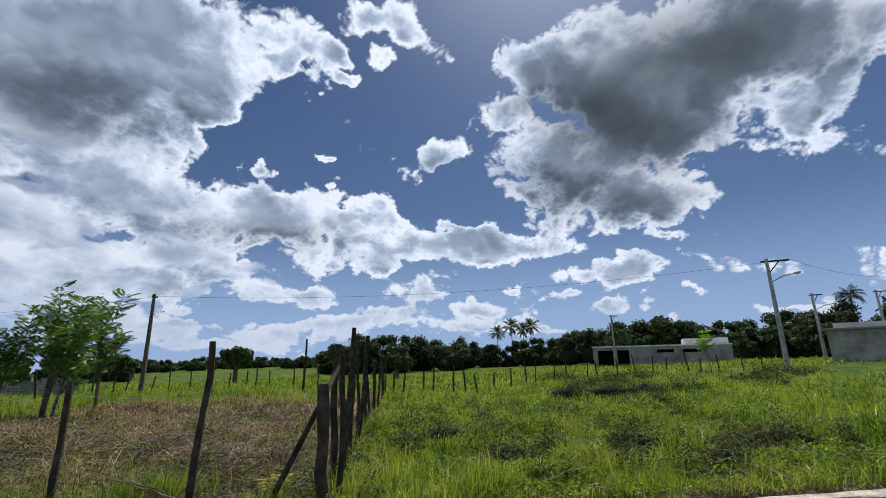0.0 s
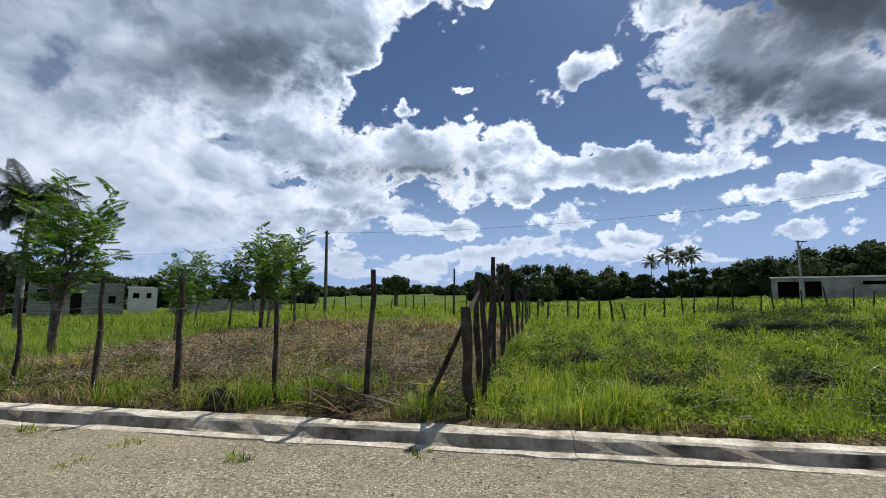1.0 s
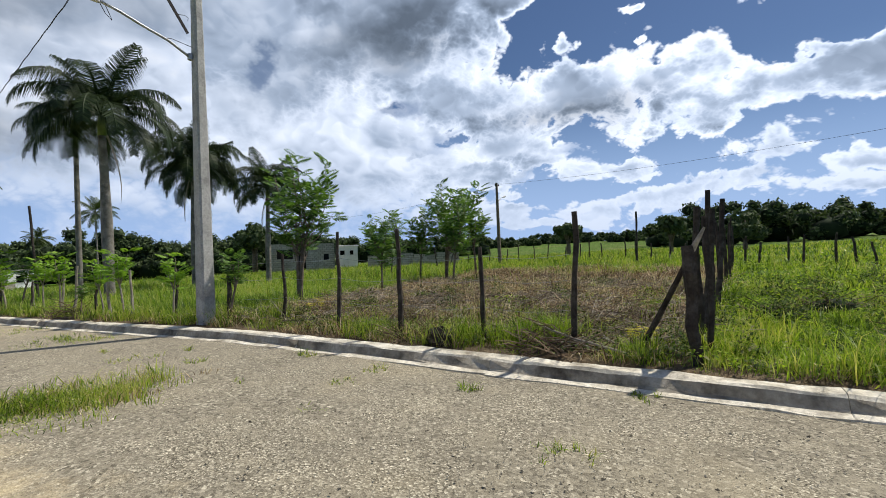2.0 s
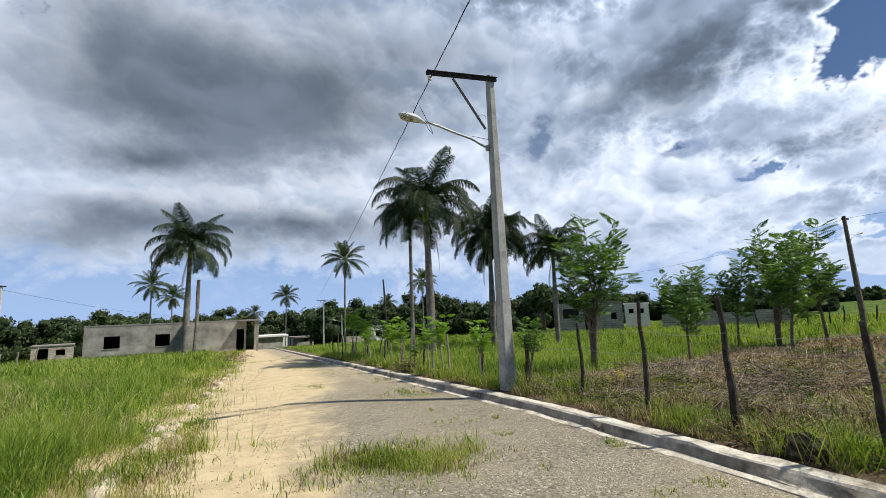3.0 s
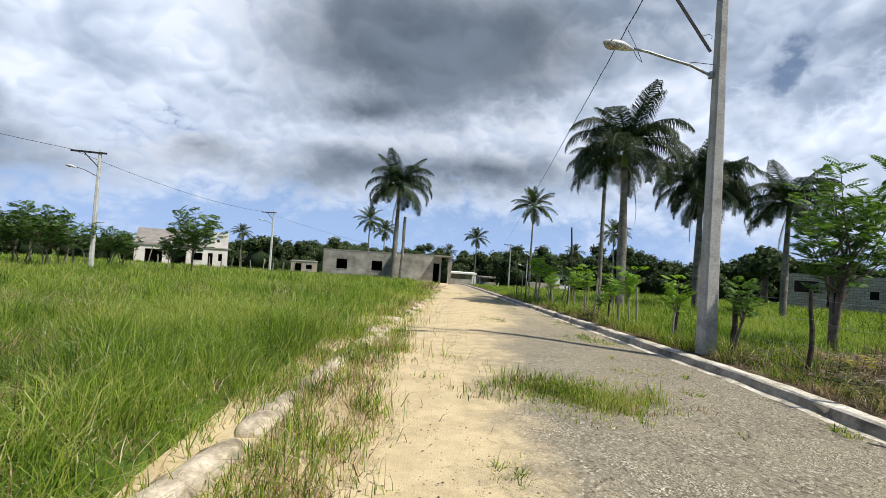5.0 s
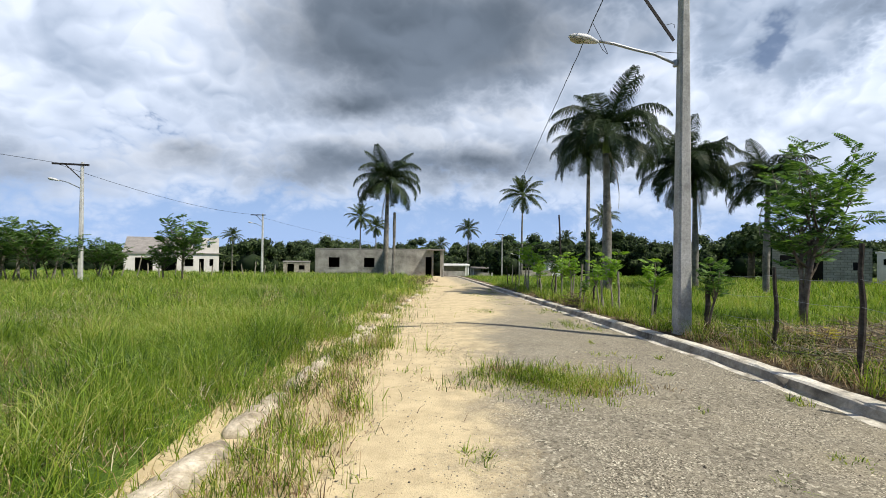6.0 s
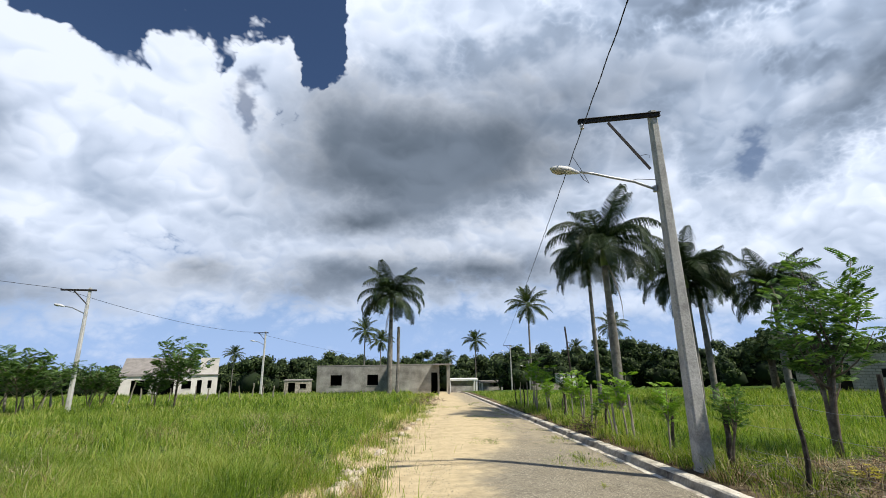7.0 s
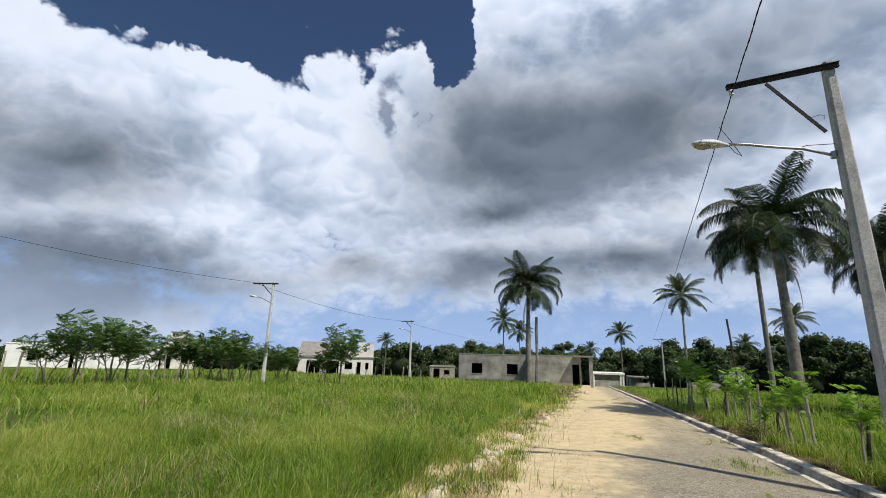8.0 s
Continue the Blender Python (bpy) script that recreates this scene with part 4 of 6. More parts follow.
    blades(15000, rect(-2.2, 1.2, 0, 20), (0.03, 0.13), (0.004, 0.009), 1.4, M["pale"], "edge_litter", "short dead grass matted along the road edge", keep=strip)
    blades(16000, rect(-2, 1.6, -1, 30, 0.10, 60), (0.08, 0.34), (0.005, 0.011), 0.6, M["short"], "edge_grass", "grass thinning out along the sandy road edge", keep=strip)
    blades(9000, rect(-2, 1.6, -1, 30, 0.12, 50), (0.14, 0.42), (0.006, 0.012), 0.5, M["tall"], "edge_grass", "grass thinning out along the sandy road edge", keep=strip)
    blades(16000, rect(-2.2, 1.6, -1, 26, 0.10, 40), (0.06, 0.30), (0.004, 0.009), 0.9, M["straw"], "edge_grass", "straw along the sandy road edge", keep=strip)
    blades(5000, rect(-1.3, -0.25, 0.6, 8, 0.10, 45), (0.05, 0.26), (0.004, 0.009), 0.8, M["straw"], "edge_grass", "straw along the sandy road edge")
    blades(7000, rect(-1.3, -0.2, 0.6, 9, 0.10, 45), (0.08, 0.30), (0.005, 0.010), 0.6, M["short"], "edge_grass", "grass thinning out along the sandy road edge")
    blades(3000, rect(2.7, 4.28, 8.5, 34, 0.16, 70), (0.03, 0.13), (0.006, 0.012), 0.8, M["short"], "road_tuft", "low grass creeping over the road beside the kerb")
    blades(6000, disc(1.72, 4.85, 1.0, 0.62), (0.06, 0.24), (0.006, 0.012), 0.6, M["short"], "road_grass", "patch of grass growing through the road")
    blades(3600, disc(1.6, 4.9, 0.95, 0.55), (0.05, 0.18), (0.006, 0.012), 0.7, M["straw"], "road_grass", "dry grass growing through the road")
    for cx, cy, r, k in ((3.3, 5.2, 0.10, 60), (3.75, 6.1, 0.08, 50), (3.0, 3.9, 0.1, 50), (3.9, 2.9, 0.16, 80), (3.2, 7.4, 0.12, 50), (1.9, 12.5, 0.45, 700), (2.6, 20.0, 0.7, 900), (0.75, 3.05, 0.16, 200), (3.5, 3.0, 0.15, 120), (2.9, 0.6, 0.22, 160), (3.7, 1.6, 0.12, 110), (3.6, 9.6, 0.5, 260), (3.0, 6.3, 0.35, 120), (4.15, 4.2, 0.12, 90), (4.2, 0.2, 0.15, 90), (0.5, 6.5, 0.2, 60), (2.7, 2.6, 0.1, 60), (-0.2, 2.7, 0.4, 90), (1.5, 28, 0.9, 700)):
        blades(k, disc(cx, cy, r, r * 1.3), (0.04, 0.16), (0.005, 0.011), 0.7, M["short"], "road_tuft", "small tuft of grass in the road")


def blob(c, r, squash=0.8):
    bm = bmesh.new()
    bmesh.ops.create_icosphere(bm, subdivisions=1, radius=r)
    V = np.array([v.co[:] for v in bm.verts]) * [1, 1, squash] + c
    F = [[v.index for v in f.verts] for f in bm.faces]
    bm.free()
    return V, F


def weed_clumps():
    """Broad-leaved weeds standing in clumps in the meadow, joined."""
    spots = HEAPS + [(20.5, -11.0, 1.6), (23.0, -13.5, 1.8), (5.7, 0.0, 0.3), (6.9, -0.5, 0.45), (10.5, -1.5, 0.5), (26, -17, 2.0), (30, -14, 2.0)]
    spots += [(rng.uniform(5.3, 16), rng.uniform(-10, -0.6), rng.uniform(0.12, 0.32)) for _ in range(110)]
    spots += [(rng.uniform(5.4, 13), rng.uniform(0.6, 6.5), rng.uniform(0.12, 0.3)) for _ in range(30)]
    P, S, Z = [], [], []
    for x, y, r in spots:
        k = int(1000 * min(r, 1.7) ** 1.3) + 40
        rr, a = r * np.sqrt(rng.uniform(0, 1, k)), rng.uniform(0, 2 * np.pi, k)
        lump = 0.75 + 0.25 * np.sin(3 * a + x)
        P.append(np.stack([x + rr * lump * np.cos(a), y + rr * lump * np.sin(a)], 1))
        S.append(np.full(k, 0.036 + 0.034 * min(r, 2)))
        Z.append((0.04 + rng.uniform(0.1, 1.0, k) * (0.34 + 0.28 * min(r, 1.3)) * (1.15 - rr / r)))
    p, s, zz = np.concatenate(P), np.concatenate(S), np.concatenate(Z)
    ok = p[:, 0] > 4.9
    p, s, zz = p[ok], s[ok], zz[ok]
    n = len(p)
    c = np.stack([p[:, 0], p[:, 1], land(p[:, 0], p[:, 1]) + zz], 1)
    a, t = rng.uniform(0, 2 * np.pi, n), rng.uniform(-0.7, 0.9, n)
    d = np.stack([np.cos(a) * np.cos(t), np.sin(a) * np.cos(t), np.sin(t)], 1)
    side = np.stack([-np.sin(a), np.cos(a), rng.uniform(-0.5, 0.5, n)], 1)
    L, W = (s * rng.uniform(0.8, 1.9, n))[:, None], (s * rng.uniform(0.35, 0.7, n))[:, None]
    V = np.stack([c, c + d * L * 0.5 - side * W * 0.5, c + d * L, c + d * L * 0.5 + side * W * 0.5], 1).reshape(-1, 3)
    F = np.arange(n)[:, None] * 4 + [[0, 1, 2, 3]]
    tagged(new("weeds", mesh_of("weeds", V, F, M["weed"])), "dark broad-leaved weeds in clumps among the grass", "weeds", kind="stuff")
    # flattened blobs added under the leaves; near-black colour imitates the clumps' self-shadow
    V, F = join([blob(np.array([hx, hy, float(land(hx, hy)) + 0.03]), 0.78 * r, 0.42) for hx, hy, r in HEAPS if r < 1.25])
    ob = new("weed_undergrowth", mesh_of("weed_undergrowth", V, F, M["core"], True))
    tagged(ob, "dark blobs inside the weed clumps, coloured as the clumps' own shade", "weeds", kind="stuff")


def strewn_twigs(n, sample, size, mat, label, keep=None):
    """Cut sticks and stalks lying about, joined."""
    p = sample(n)
    if keep is not None:
        p = p[keep(p[:, 0], p[:, 1])]
    pieces = []
    for x, y in p:
        a, L, r = rng.uniform(0, 6.28), rng.uniform(*size), rng.uniform(0.003, 0.008)
        z = float(land(x, y)) + rng.uniform(0.02, 0.16)
        d = np.array([math.cos(a), math.sin(a), rng.normal(0, 0.18)]) * L
        c = np.array([x, y, z])
        pieces.append(tube([c, c + d * 0.5 + rng.normal(0, 0.03, 3), c + d], [r, r, r * 0.5], 3))
    V, F = join(pieces)
    tagged(new("cut_sticks", mesh_of("cut_sticks", V, F, mat)), label, "twigs", kind="stuff")


def ground_leaves(n, sample, size, top, mat, label, keep=None):
    """Small broad leaves of creeping plants close over the ground, joined."""
    p = sample(n)
    if keep is not None:
        p = p[keep(p[:, 0], p[:, 1])]
    n = len(p)
    x, y = p.T
    hum = np.clip(0.5 + 0.5 * np.sin(x * 2.9 + 2.0 * np.sin(y * 1.3)) * np.sin(y * 3.1 + 1.7 * np.sin(x * 1.4 + 1.0)), 0, 1)
    c = np.stack([x, y, land(x, y) + 0.02 + top * hum * rng.uniform(0.3, 1.0, n)], 1)
    a, t = rng.uniform(0, 2 * np.pi, n), rng.uniform(-0.5, 0.8, n)
    d = np.stack([np.cos(a) * np.cos(t), np.sin(a) * np.cos(t), np.sin(t)], 1)
    side = np.stack([-np.sin(a), np.cos(a), rng.uniform(-0.4, 0.4, n)], 1)
    s = rng.uniform(*size, n)
    L, W = s[:, None], (s * rng.uniform(0.4, 0.7, n))[:, None]
    V = np.stack([c, c + d * L * 0.5 - side * W * 0.5, c + d * L, c + d * L * 0.5 + side * W * 0.5], 1).reshape(-1, 3)
    tagged(new("creeping_leaves", mesh_of("creeping_leaves", V, np.arange(n)[:, None] * 4 + [[0, 1, 2, 3]], mat)), label, "weeds", kind="stuff")


def brush_heap(x, y, r, h, n, label):
    """A heap of dead twigs and cut brush."""
    pieces = []
    for i in range(n):
        q = math.sqrt(rng.uniform(0, 1))
        a, b = rng.uniform(0, 6.28), rng.uniform(0, 6.28)
        p = np.array([math.cos(a) * q * r, math.sin(a) * q * r, h * (1 - q) * rng.uniform(0.2, 1.0)])
        e = p + np.array([math.cos(b), math.sin(b), rng.uniform(-0.3, 0.7)]) * rng.uniform(0.2, 0.5)
        e[2] = max(e[2], 0.02)
        pieces.append(tube([p, (p + e) / 2 + rng.normal(0, 0.03, 3), e], [0.008, 0.006, 0.003], 4))
    V, F = join(pieces)
    ob = new("brush_heap", mesh_of("brush_heap", V, F, M["brush"]))
    ob.location = (x, y, float(max(land(x, y), slope(y))) - 0.01)
    tagged(ob, label, "brush heap", kind="stuff")


def pebbles(n, sample, size, name, label, mat):
    xy = sample(n)
    n = len(xy)
    x, y = xy.T
    z = slope(y) + 0.03 * (1 - ((x - 1.3) / 3.2) ** 2)
    s = rng.uniform(*size, n) * rng.uniform(0.5, 1, n)
    o = np.array([[1, 0, 0], [0, 1, 0], [-1, 0, 0], [0, -1, 0], [0, 0, 0.7], [0, 0, -0.5]]) * 0.5
    j = o[None] * rng.uniform(0.6, 1.3, (n, 6, 3))
    V = np.stack([x, y, z], 1)[:, None] + j * s[:, None, None]
    k = np.arange(n)[:, None] * 6
    F = np.concatenate([k + f for f in ([0, 1, 4], [1, 2, 4], [2, 3, 4], [3, 0, 4])], 1).reshape(-1, 3)
    tagged(new(name, mesh_of(name, V.reshape(-1, 3), F, mat)), label, "gravel", kind="stuff")


# ---- fences ----
def post(x, y, h, r, lean=(0, 0), mat="post", label="rough dark wooden fence post leaning in the verge", name="fence_post", group="fence posts along the road", cat="fence post"):
    z = float(land(x, y)) - 0.15
    k = 6
    pts = [(lean[0] * t + rng.normal(0, 0.012), lean[1] * t + rng.normal(0, 0.012), t * (h + 0.15)) for t in np.linspace(0, 1, k)]
    V, F = tube(pts, [r * rng.uniform(0.85, 1.15) * (1.1 - 0.25 * i / k) for i in range(k)], 7)
    ob = new(name, mesh_of(name, V, F, M[mat]))
    ob.location = (x, y, z)
    return tagged(ob, label, cat, group)


def fences():
    dark = [(5.40, 6.01, 1.21, 0.028, (0.02, 0.06)), (5.12, 4.50, 1.50, 0.030, (0.02, 0.03)), (5.13, 3.36, 1.51, 0.036, (0.03, 0.06)), (5.22, 2.14, 1.22, 0.031, (0.0, 0.04)), (5.25, 1.04, 1.59, 0.034, (0.02, -0.07)), (5.32, 7.46, 1.0, 0.04, (0, 0))]
    for x, y, h, r, l in dark:
        post(x, y, h, r, l)
    post(5.42, -0.34, 1.50, 0.034, (0.05, 0.02), group="fence posts between the plots", label="tall grey wooden post of the dividing fence")
    post(5.02, -0.20, 1.17, 0.062, (0.0, 0.04), label="thick weathered corner post with a forked top")
    V, F = tube([(5.05, -0.13, 1.10), (5.2, 0.12, 0.58), (5.38, 0.36, 0.1)], [0.026, 0.03, 0.033], 7)
    tagged(new("brace_pole", mesh_of("brace_pole", V, F, M["post"])), "slanting wooden brace propped against the corner post", "brace", "fence posts along the road")
    V, F = tube([(5.02, -0.19, 1.24), (4.99, -0.25, 1.36), (5.0, -0.30, 1.46)], [0.03, 0.022, 0.012], 6)
    tagged(new("broken_branch", mesh_of("broken_branch", V, F, M["palepost"])), "broken pale branch stub on the corner post", "branch")
    for x in (5.7, 6.3, 7.2, 8.2, 9.4, 10.7, 12.4, 13.6, 15.4, 17.5, 20, 23, 26):
        y = 0.2 - 0.08 * x + rng.uniform(-0.06, 0.06)
        post(x, y, rng.uniform(1.5, 1.95), rng.uniform(0.025, 0.042), (rng.normal(0, 0.06), rng.normal(0, 0.08)), group="fence posts between the plots", label="grey wooden post of the dividing fence with barbed wire")
    # pale stakes and thin posts further along and behind
    for i in range(16):
        y = 9.3 + i * 1.15 + rng.uniform(-0.3, 0.3)
        post(5.35 + rng.uniform(-0.2, 0.25), y, rng.uniform(0.8, 1.35), 0.03, (rng.normal(0, 0.08), rng.normal(0, 0.08)), "palepost" if i % 3 else "post", "thin pale stake of the verge fence", group="stakes along the verge", name="fence_stake", cat="fence stake")
    for i in range(44):
        az = 60 + i * 1.75 + rng.uniform(-0.5, 0.5)
        x, y = bearing(az, 31 + 7 * math.sin(az * 0.11) + rng.uniform(-1, 1))
        post(x, y, rng.uniform(0.9, 1.5), 0.045, (rng.normal(0, 0.12), rng.normal(0, 0.12)), group="posts of the far fence", label="weathered post of the far field fence")
    for i in range(40):
        az = -62 + i * 1.15 + rng.uniform(-0.3, 0.3)
        d = 30 + 0.5 * max(az + 45, 0) + rng.uniform(-1.0, 1.0)
        x, y = bearing(az, d)
        post(x, y, rng.uniform(1.0, 1.6), rng.uniform(0.035, 0.06), (rng.normal(0, 0.16), rng.normal(0, 0.16)), "palepost", "pale living-fence stake at the field edge", group="stakes at the field edge", name="fence_stake", cat="fence stake")
    post(*bearing(18.0, 30.5), 4.7, 0.06, (-0.25, 0.1), label="tall thin dark wooden pole", name="wooden_pole", group="tall wooden poles", cat="pole")
    post(*bearing(84.5, 27.6), 3.0, 0.06, (0, 0), label="tall thin dark wooden pole", name="wooden_pole", group="tall wooden poles", cat="pole")
    post(-3.0, 47.3, 6.8, 0.17, (0.1, 0.05), "palmbark", "bare dead palm trunk without a crown", "palm_stump", "", "dead palm")
    # barbed wire
    for h in (0.45, 0.8, 1.1):
        pts = []
        for (x0, y0, *_), (x1, y1, *_) in zip(sorted(dark, key=lambda q: q[1]), sorted(dark, key=lambda q: q[1])[1:]):
            for t in np.linspace(0, 1, 5)[:-1]:
                x, y = x0 + (x1 - x0) * t, y0 + (y1 - y0) * t
                pts.append((x, y, float(land(x, y)) + h - 0.05 * math.sin(math.pi * t)))
        V, F = tube(pts, 0.0025, 3)
        tagged(new("fence_wire", mesh_of("fence_wire", V, F, M["galv"])), "rusty barbed wire strung between the posts", "wire", "fence wires")
    # litter in the verge
    for k in range(10):
        x, y, a = 5.0 + rng.uniform(0, 0.7), rng.uniform(0.2, 1.5), rng.uniform(-0.9, 0.9)
        L = rng.uniform(0.4, 1.1)
        z = float(land(x, y))
        V, F = tube([(x, y, z + 0.02), (x + 0.2 * L, y + 0.5 * L * math.cos(a), z + 0.12), (x + 0.1 * L + 0.3 * a * L, y + L * math.cos(a), z + 0.06)], [0.009, 0.007, 0.003], 5)
        tagged(new("fallen_branch", mesh_of("fallen_branch", V, F, M["palepost"])), "bare fallen branch lying in the verge", "branch", "fallen branches")
    V, F = tube([(5.42, 1.62, 0.42), (5.3, 1.35, 0.33), (5.12, 1.0, 0.27), (4.86, 0.42, 0.215)], [0.010, 0.012, 0.013, 0.012], 6)
    tagged(new("fallen_branch", mesh_of("fallen_branch", V, F, M["palepost"])), "long pale stick lying over the verge on the kerb", "branch", "fallen branches")
    bm = bmesh.new()
    bmesh.ops.create_icosphere(bm, subdivisions=3, radius=1)
    for v in bm.verts:
        v.co = Vector((v.co.x * 0.15, v.co.y * 0.22, v.co.z * 0.16)) * (0.85 + 0.35 * noise.noise(v.co * 2.3))
    me = bpy.data.meshes.new("tree_stump")
    bm.to_mesh(me)
    me.materials.append(M["post"])
    ob = new("tree_stump", me)
    ob.location = (4.92, 2.62, 0.20)
    tagged(ob, "charred dark tree stump beside the kerb", "stump")


# ---- trees ----
def rot_to(d, roll):
    """Rotations that take +x to each direction d, +z mostly up."""
    d = d / np.linalg.norm(d, axis=1)[:, None]
    up = np.array([[0, 0, 1.0]])
    y = np.cross(np.broadcast_to(up, d.shape), d)
    y /= np.linalg.norm(y, axis=1)[:, None] + 1e-9
    z = np.cross(d, y)
    c, s = np.cos(roll)[:, None], np.sin(roll)[:, None]
    y, z = y * c + z * s, z * c - y * s
    return np.stack([d, y, z], 2)


def compound_leaf(L=0.34, pairs=7, w=0.05, droop=0.5):
    """A feathered leaf along +x: leaflets in pairs."""
    V = []
    for i in range(pairs):
        t = 0.18 + 0.8 * i / (pairs - 1)
        x, z = L * t, -droop * L * t * t * 0.5
        ll = 0.42 * L * math.sin(math.pi * (0.22 + 0.66 * t)) + 0.03
        for s in (-1, 1):
            V.append([(x, 0, z), (x + ll * 0.30 - w * 0.4, s * ll * 0.5, z - 0.01), (x + ll * 0.45, s * ll, z - ll * 0.3), (x + ll * 0.30 + w * 0.5, s * ll * 0.5, z - 0.02)])
    V.append([(L * 0.95, 0, -droop * L * 0.5), (L * 1.08, -w * 0.4, -droop * L * 0.58), (L * 1.22, 0, -droop * L * 0.7), (L * 1.08, w * 0.4, -droop * L * 0.58)])
    return np.array(V).reshape(-1, 3)


def leafy(points, dirs, L, mat, name, **kw):
    leaf = compound_leaf(1.0, droop=kw.get("droop", 0.5), w=0.15)
    n = len(points)
    R = rot_to(dirs, rng.normal(0, 0.35, n))
    s = L * rng.uniform(0.7, 1.2, n)
    V = points[:, None] + np.einsum("nij,kj->nki", R, leaf) * s[:, None, None]
    F = np.arange(n * len(leaf) // 4)[:, None] * 4 + [[0, 1, 2, 3]]
    return mesh_of(name, V.reshape(-1, 3), F, mat)


def sapling(name, h, limbs, spread, leaf_len, label, mat="leaf", trunk_r=0.05, n_leaf=16, bare=0.4, group="", parent_xy=(0, 0), seed=1, multi=1, bark="bark"):
    """A young tree: one or more leaning stems, rising limbs and feathered leaves in tiers at their ends."""
    global rng
    keep, rng = rng, np.random.default_rng(seed)
    ob = thing(name, *parent_xy, float(land(*parent_xy)), label, "tree", group)
    stems, P, D = [], [], []
    for m in range(multi):
        a0 = rng.uniform(0, 6.28)
        lean = rng.uniform(0.02, 0.12) + 0.12 * (multi > 1)
        base = np.array([0.12 * math.cos(a0), 0.12 * math.sin(a0), 0]) * (multi > 1)
        axis = [base + np.array([lean * math.cos(a0) * h * t * t, lean * math.sin(a0) * h * t * t, -0.1 + h * 0.62 * t]) for t in np.linspace(0, 1, 6)]
        stems.append(tube(axis, np.linspace(trunk_r, trunk_r * 0.55, 6), 7))
        for i in range(limbs):
            t0 = bare + (1 - bare) * (i + 0.5) / limbs
            j = min(int(t0 * 5), 4)
            s0 = axis[j] + (axis[j + 1] - axis[j]) * (t0 * 5 - j)
            a = i * 2.4 + a0 + rng.uniform(-0.4, 0.4)
            rise = rng.uniform(0.55, 1.2) * (0.6 + 0.8 * t0)
            out = spread * rng.uniform(0.55, 1.1) * (1.15 - 0.5 * t0)
            e = s0 + np.array([math.cos(a) * out, math.sin(a) * out, min(rise * h * 0.32, h - s0[2])])
            midp = (s0 + e) / 2 + np.array([math.cos(a) * out * 0.12, math.sin(a) * out * 0.12, -0.06 * h])
            pts = [s0 * (1 - u) ** 2 + 2 * midp * u * (1 - u) + e * u * u for u in np.linspace(0, 1, 5)]
            stems.append(tube(pts, np.linspace(trunk_r * 0.45, trunk_r * 0.13, 5), 5))
            for u in np.linspace(0.35, 1.0, n_leaf):
                c = s0 * (1 - u) ** 2 + 2 * midp * u * (1 - u) + e * u * u
                for q in range(2):
                    aa = rng.uniform(0, 6.28)
                    d = np.array([math.cos(aa), math.sin(aa), rng.uniform(-0.1, 0.7)]) + 0.5 * (e - s0) / (np.linalg.norm(e - s0) + 1e-6)
                    P.append(c + rng.normal(0, 0.03, 3))
                    D.append(d)
    for i, (V, F) in enumerate(stems):
        nm = "trunk" if i % (limbs + 1) == 0 else "branch"
        child(nm, mesh_of(nm, V, F, M[bark], True), ob)
    child("crown", leafy(np.array(P), np.array(D), leaf_len, M[mat], "crown"), ob, "feathery green leaves")
    rng = keep
    return ob


def at_ground(x, y, turn=0.0, s=1.0, sz=None):
    return pose(x, y, float(land(x, y)), 0, 0, turn) @ Matrix.Diagonal((s, s, sz or s, 1))


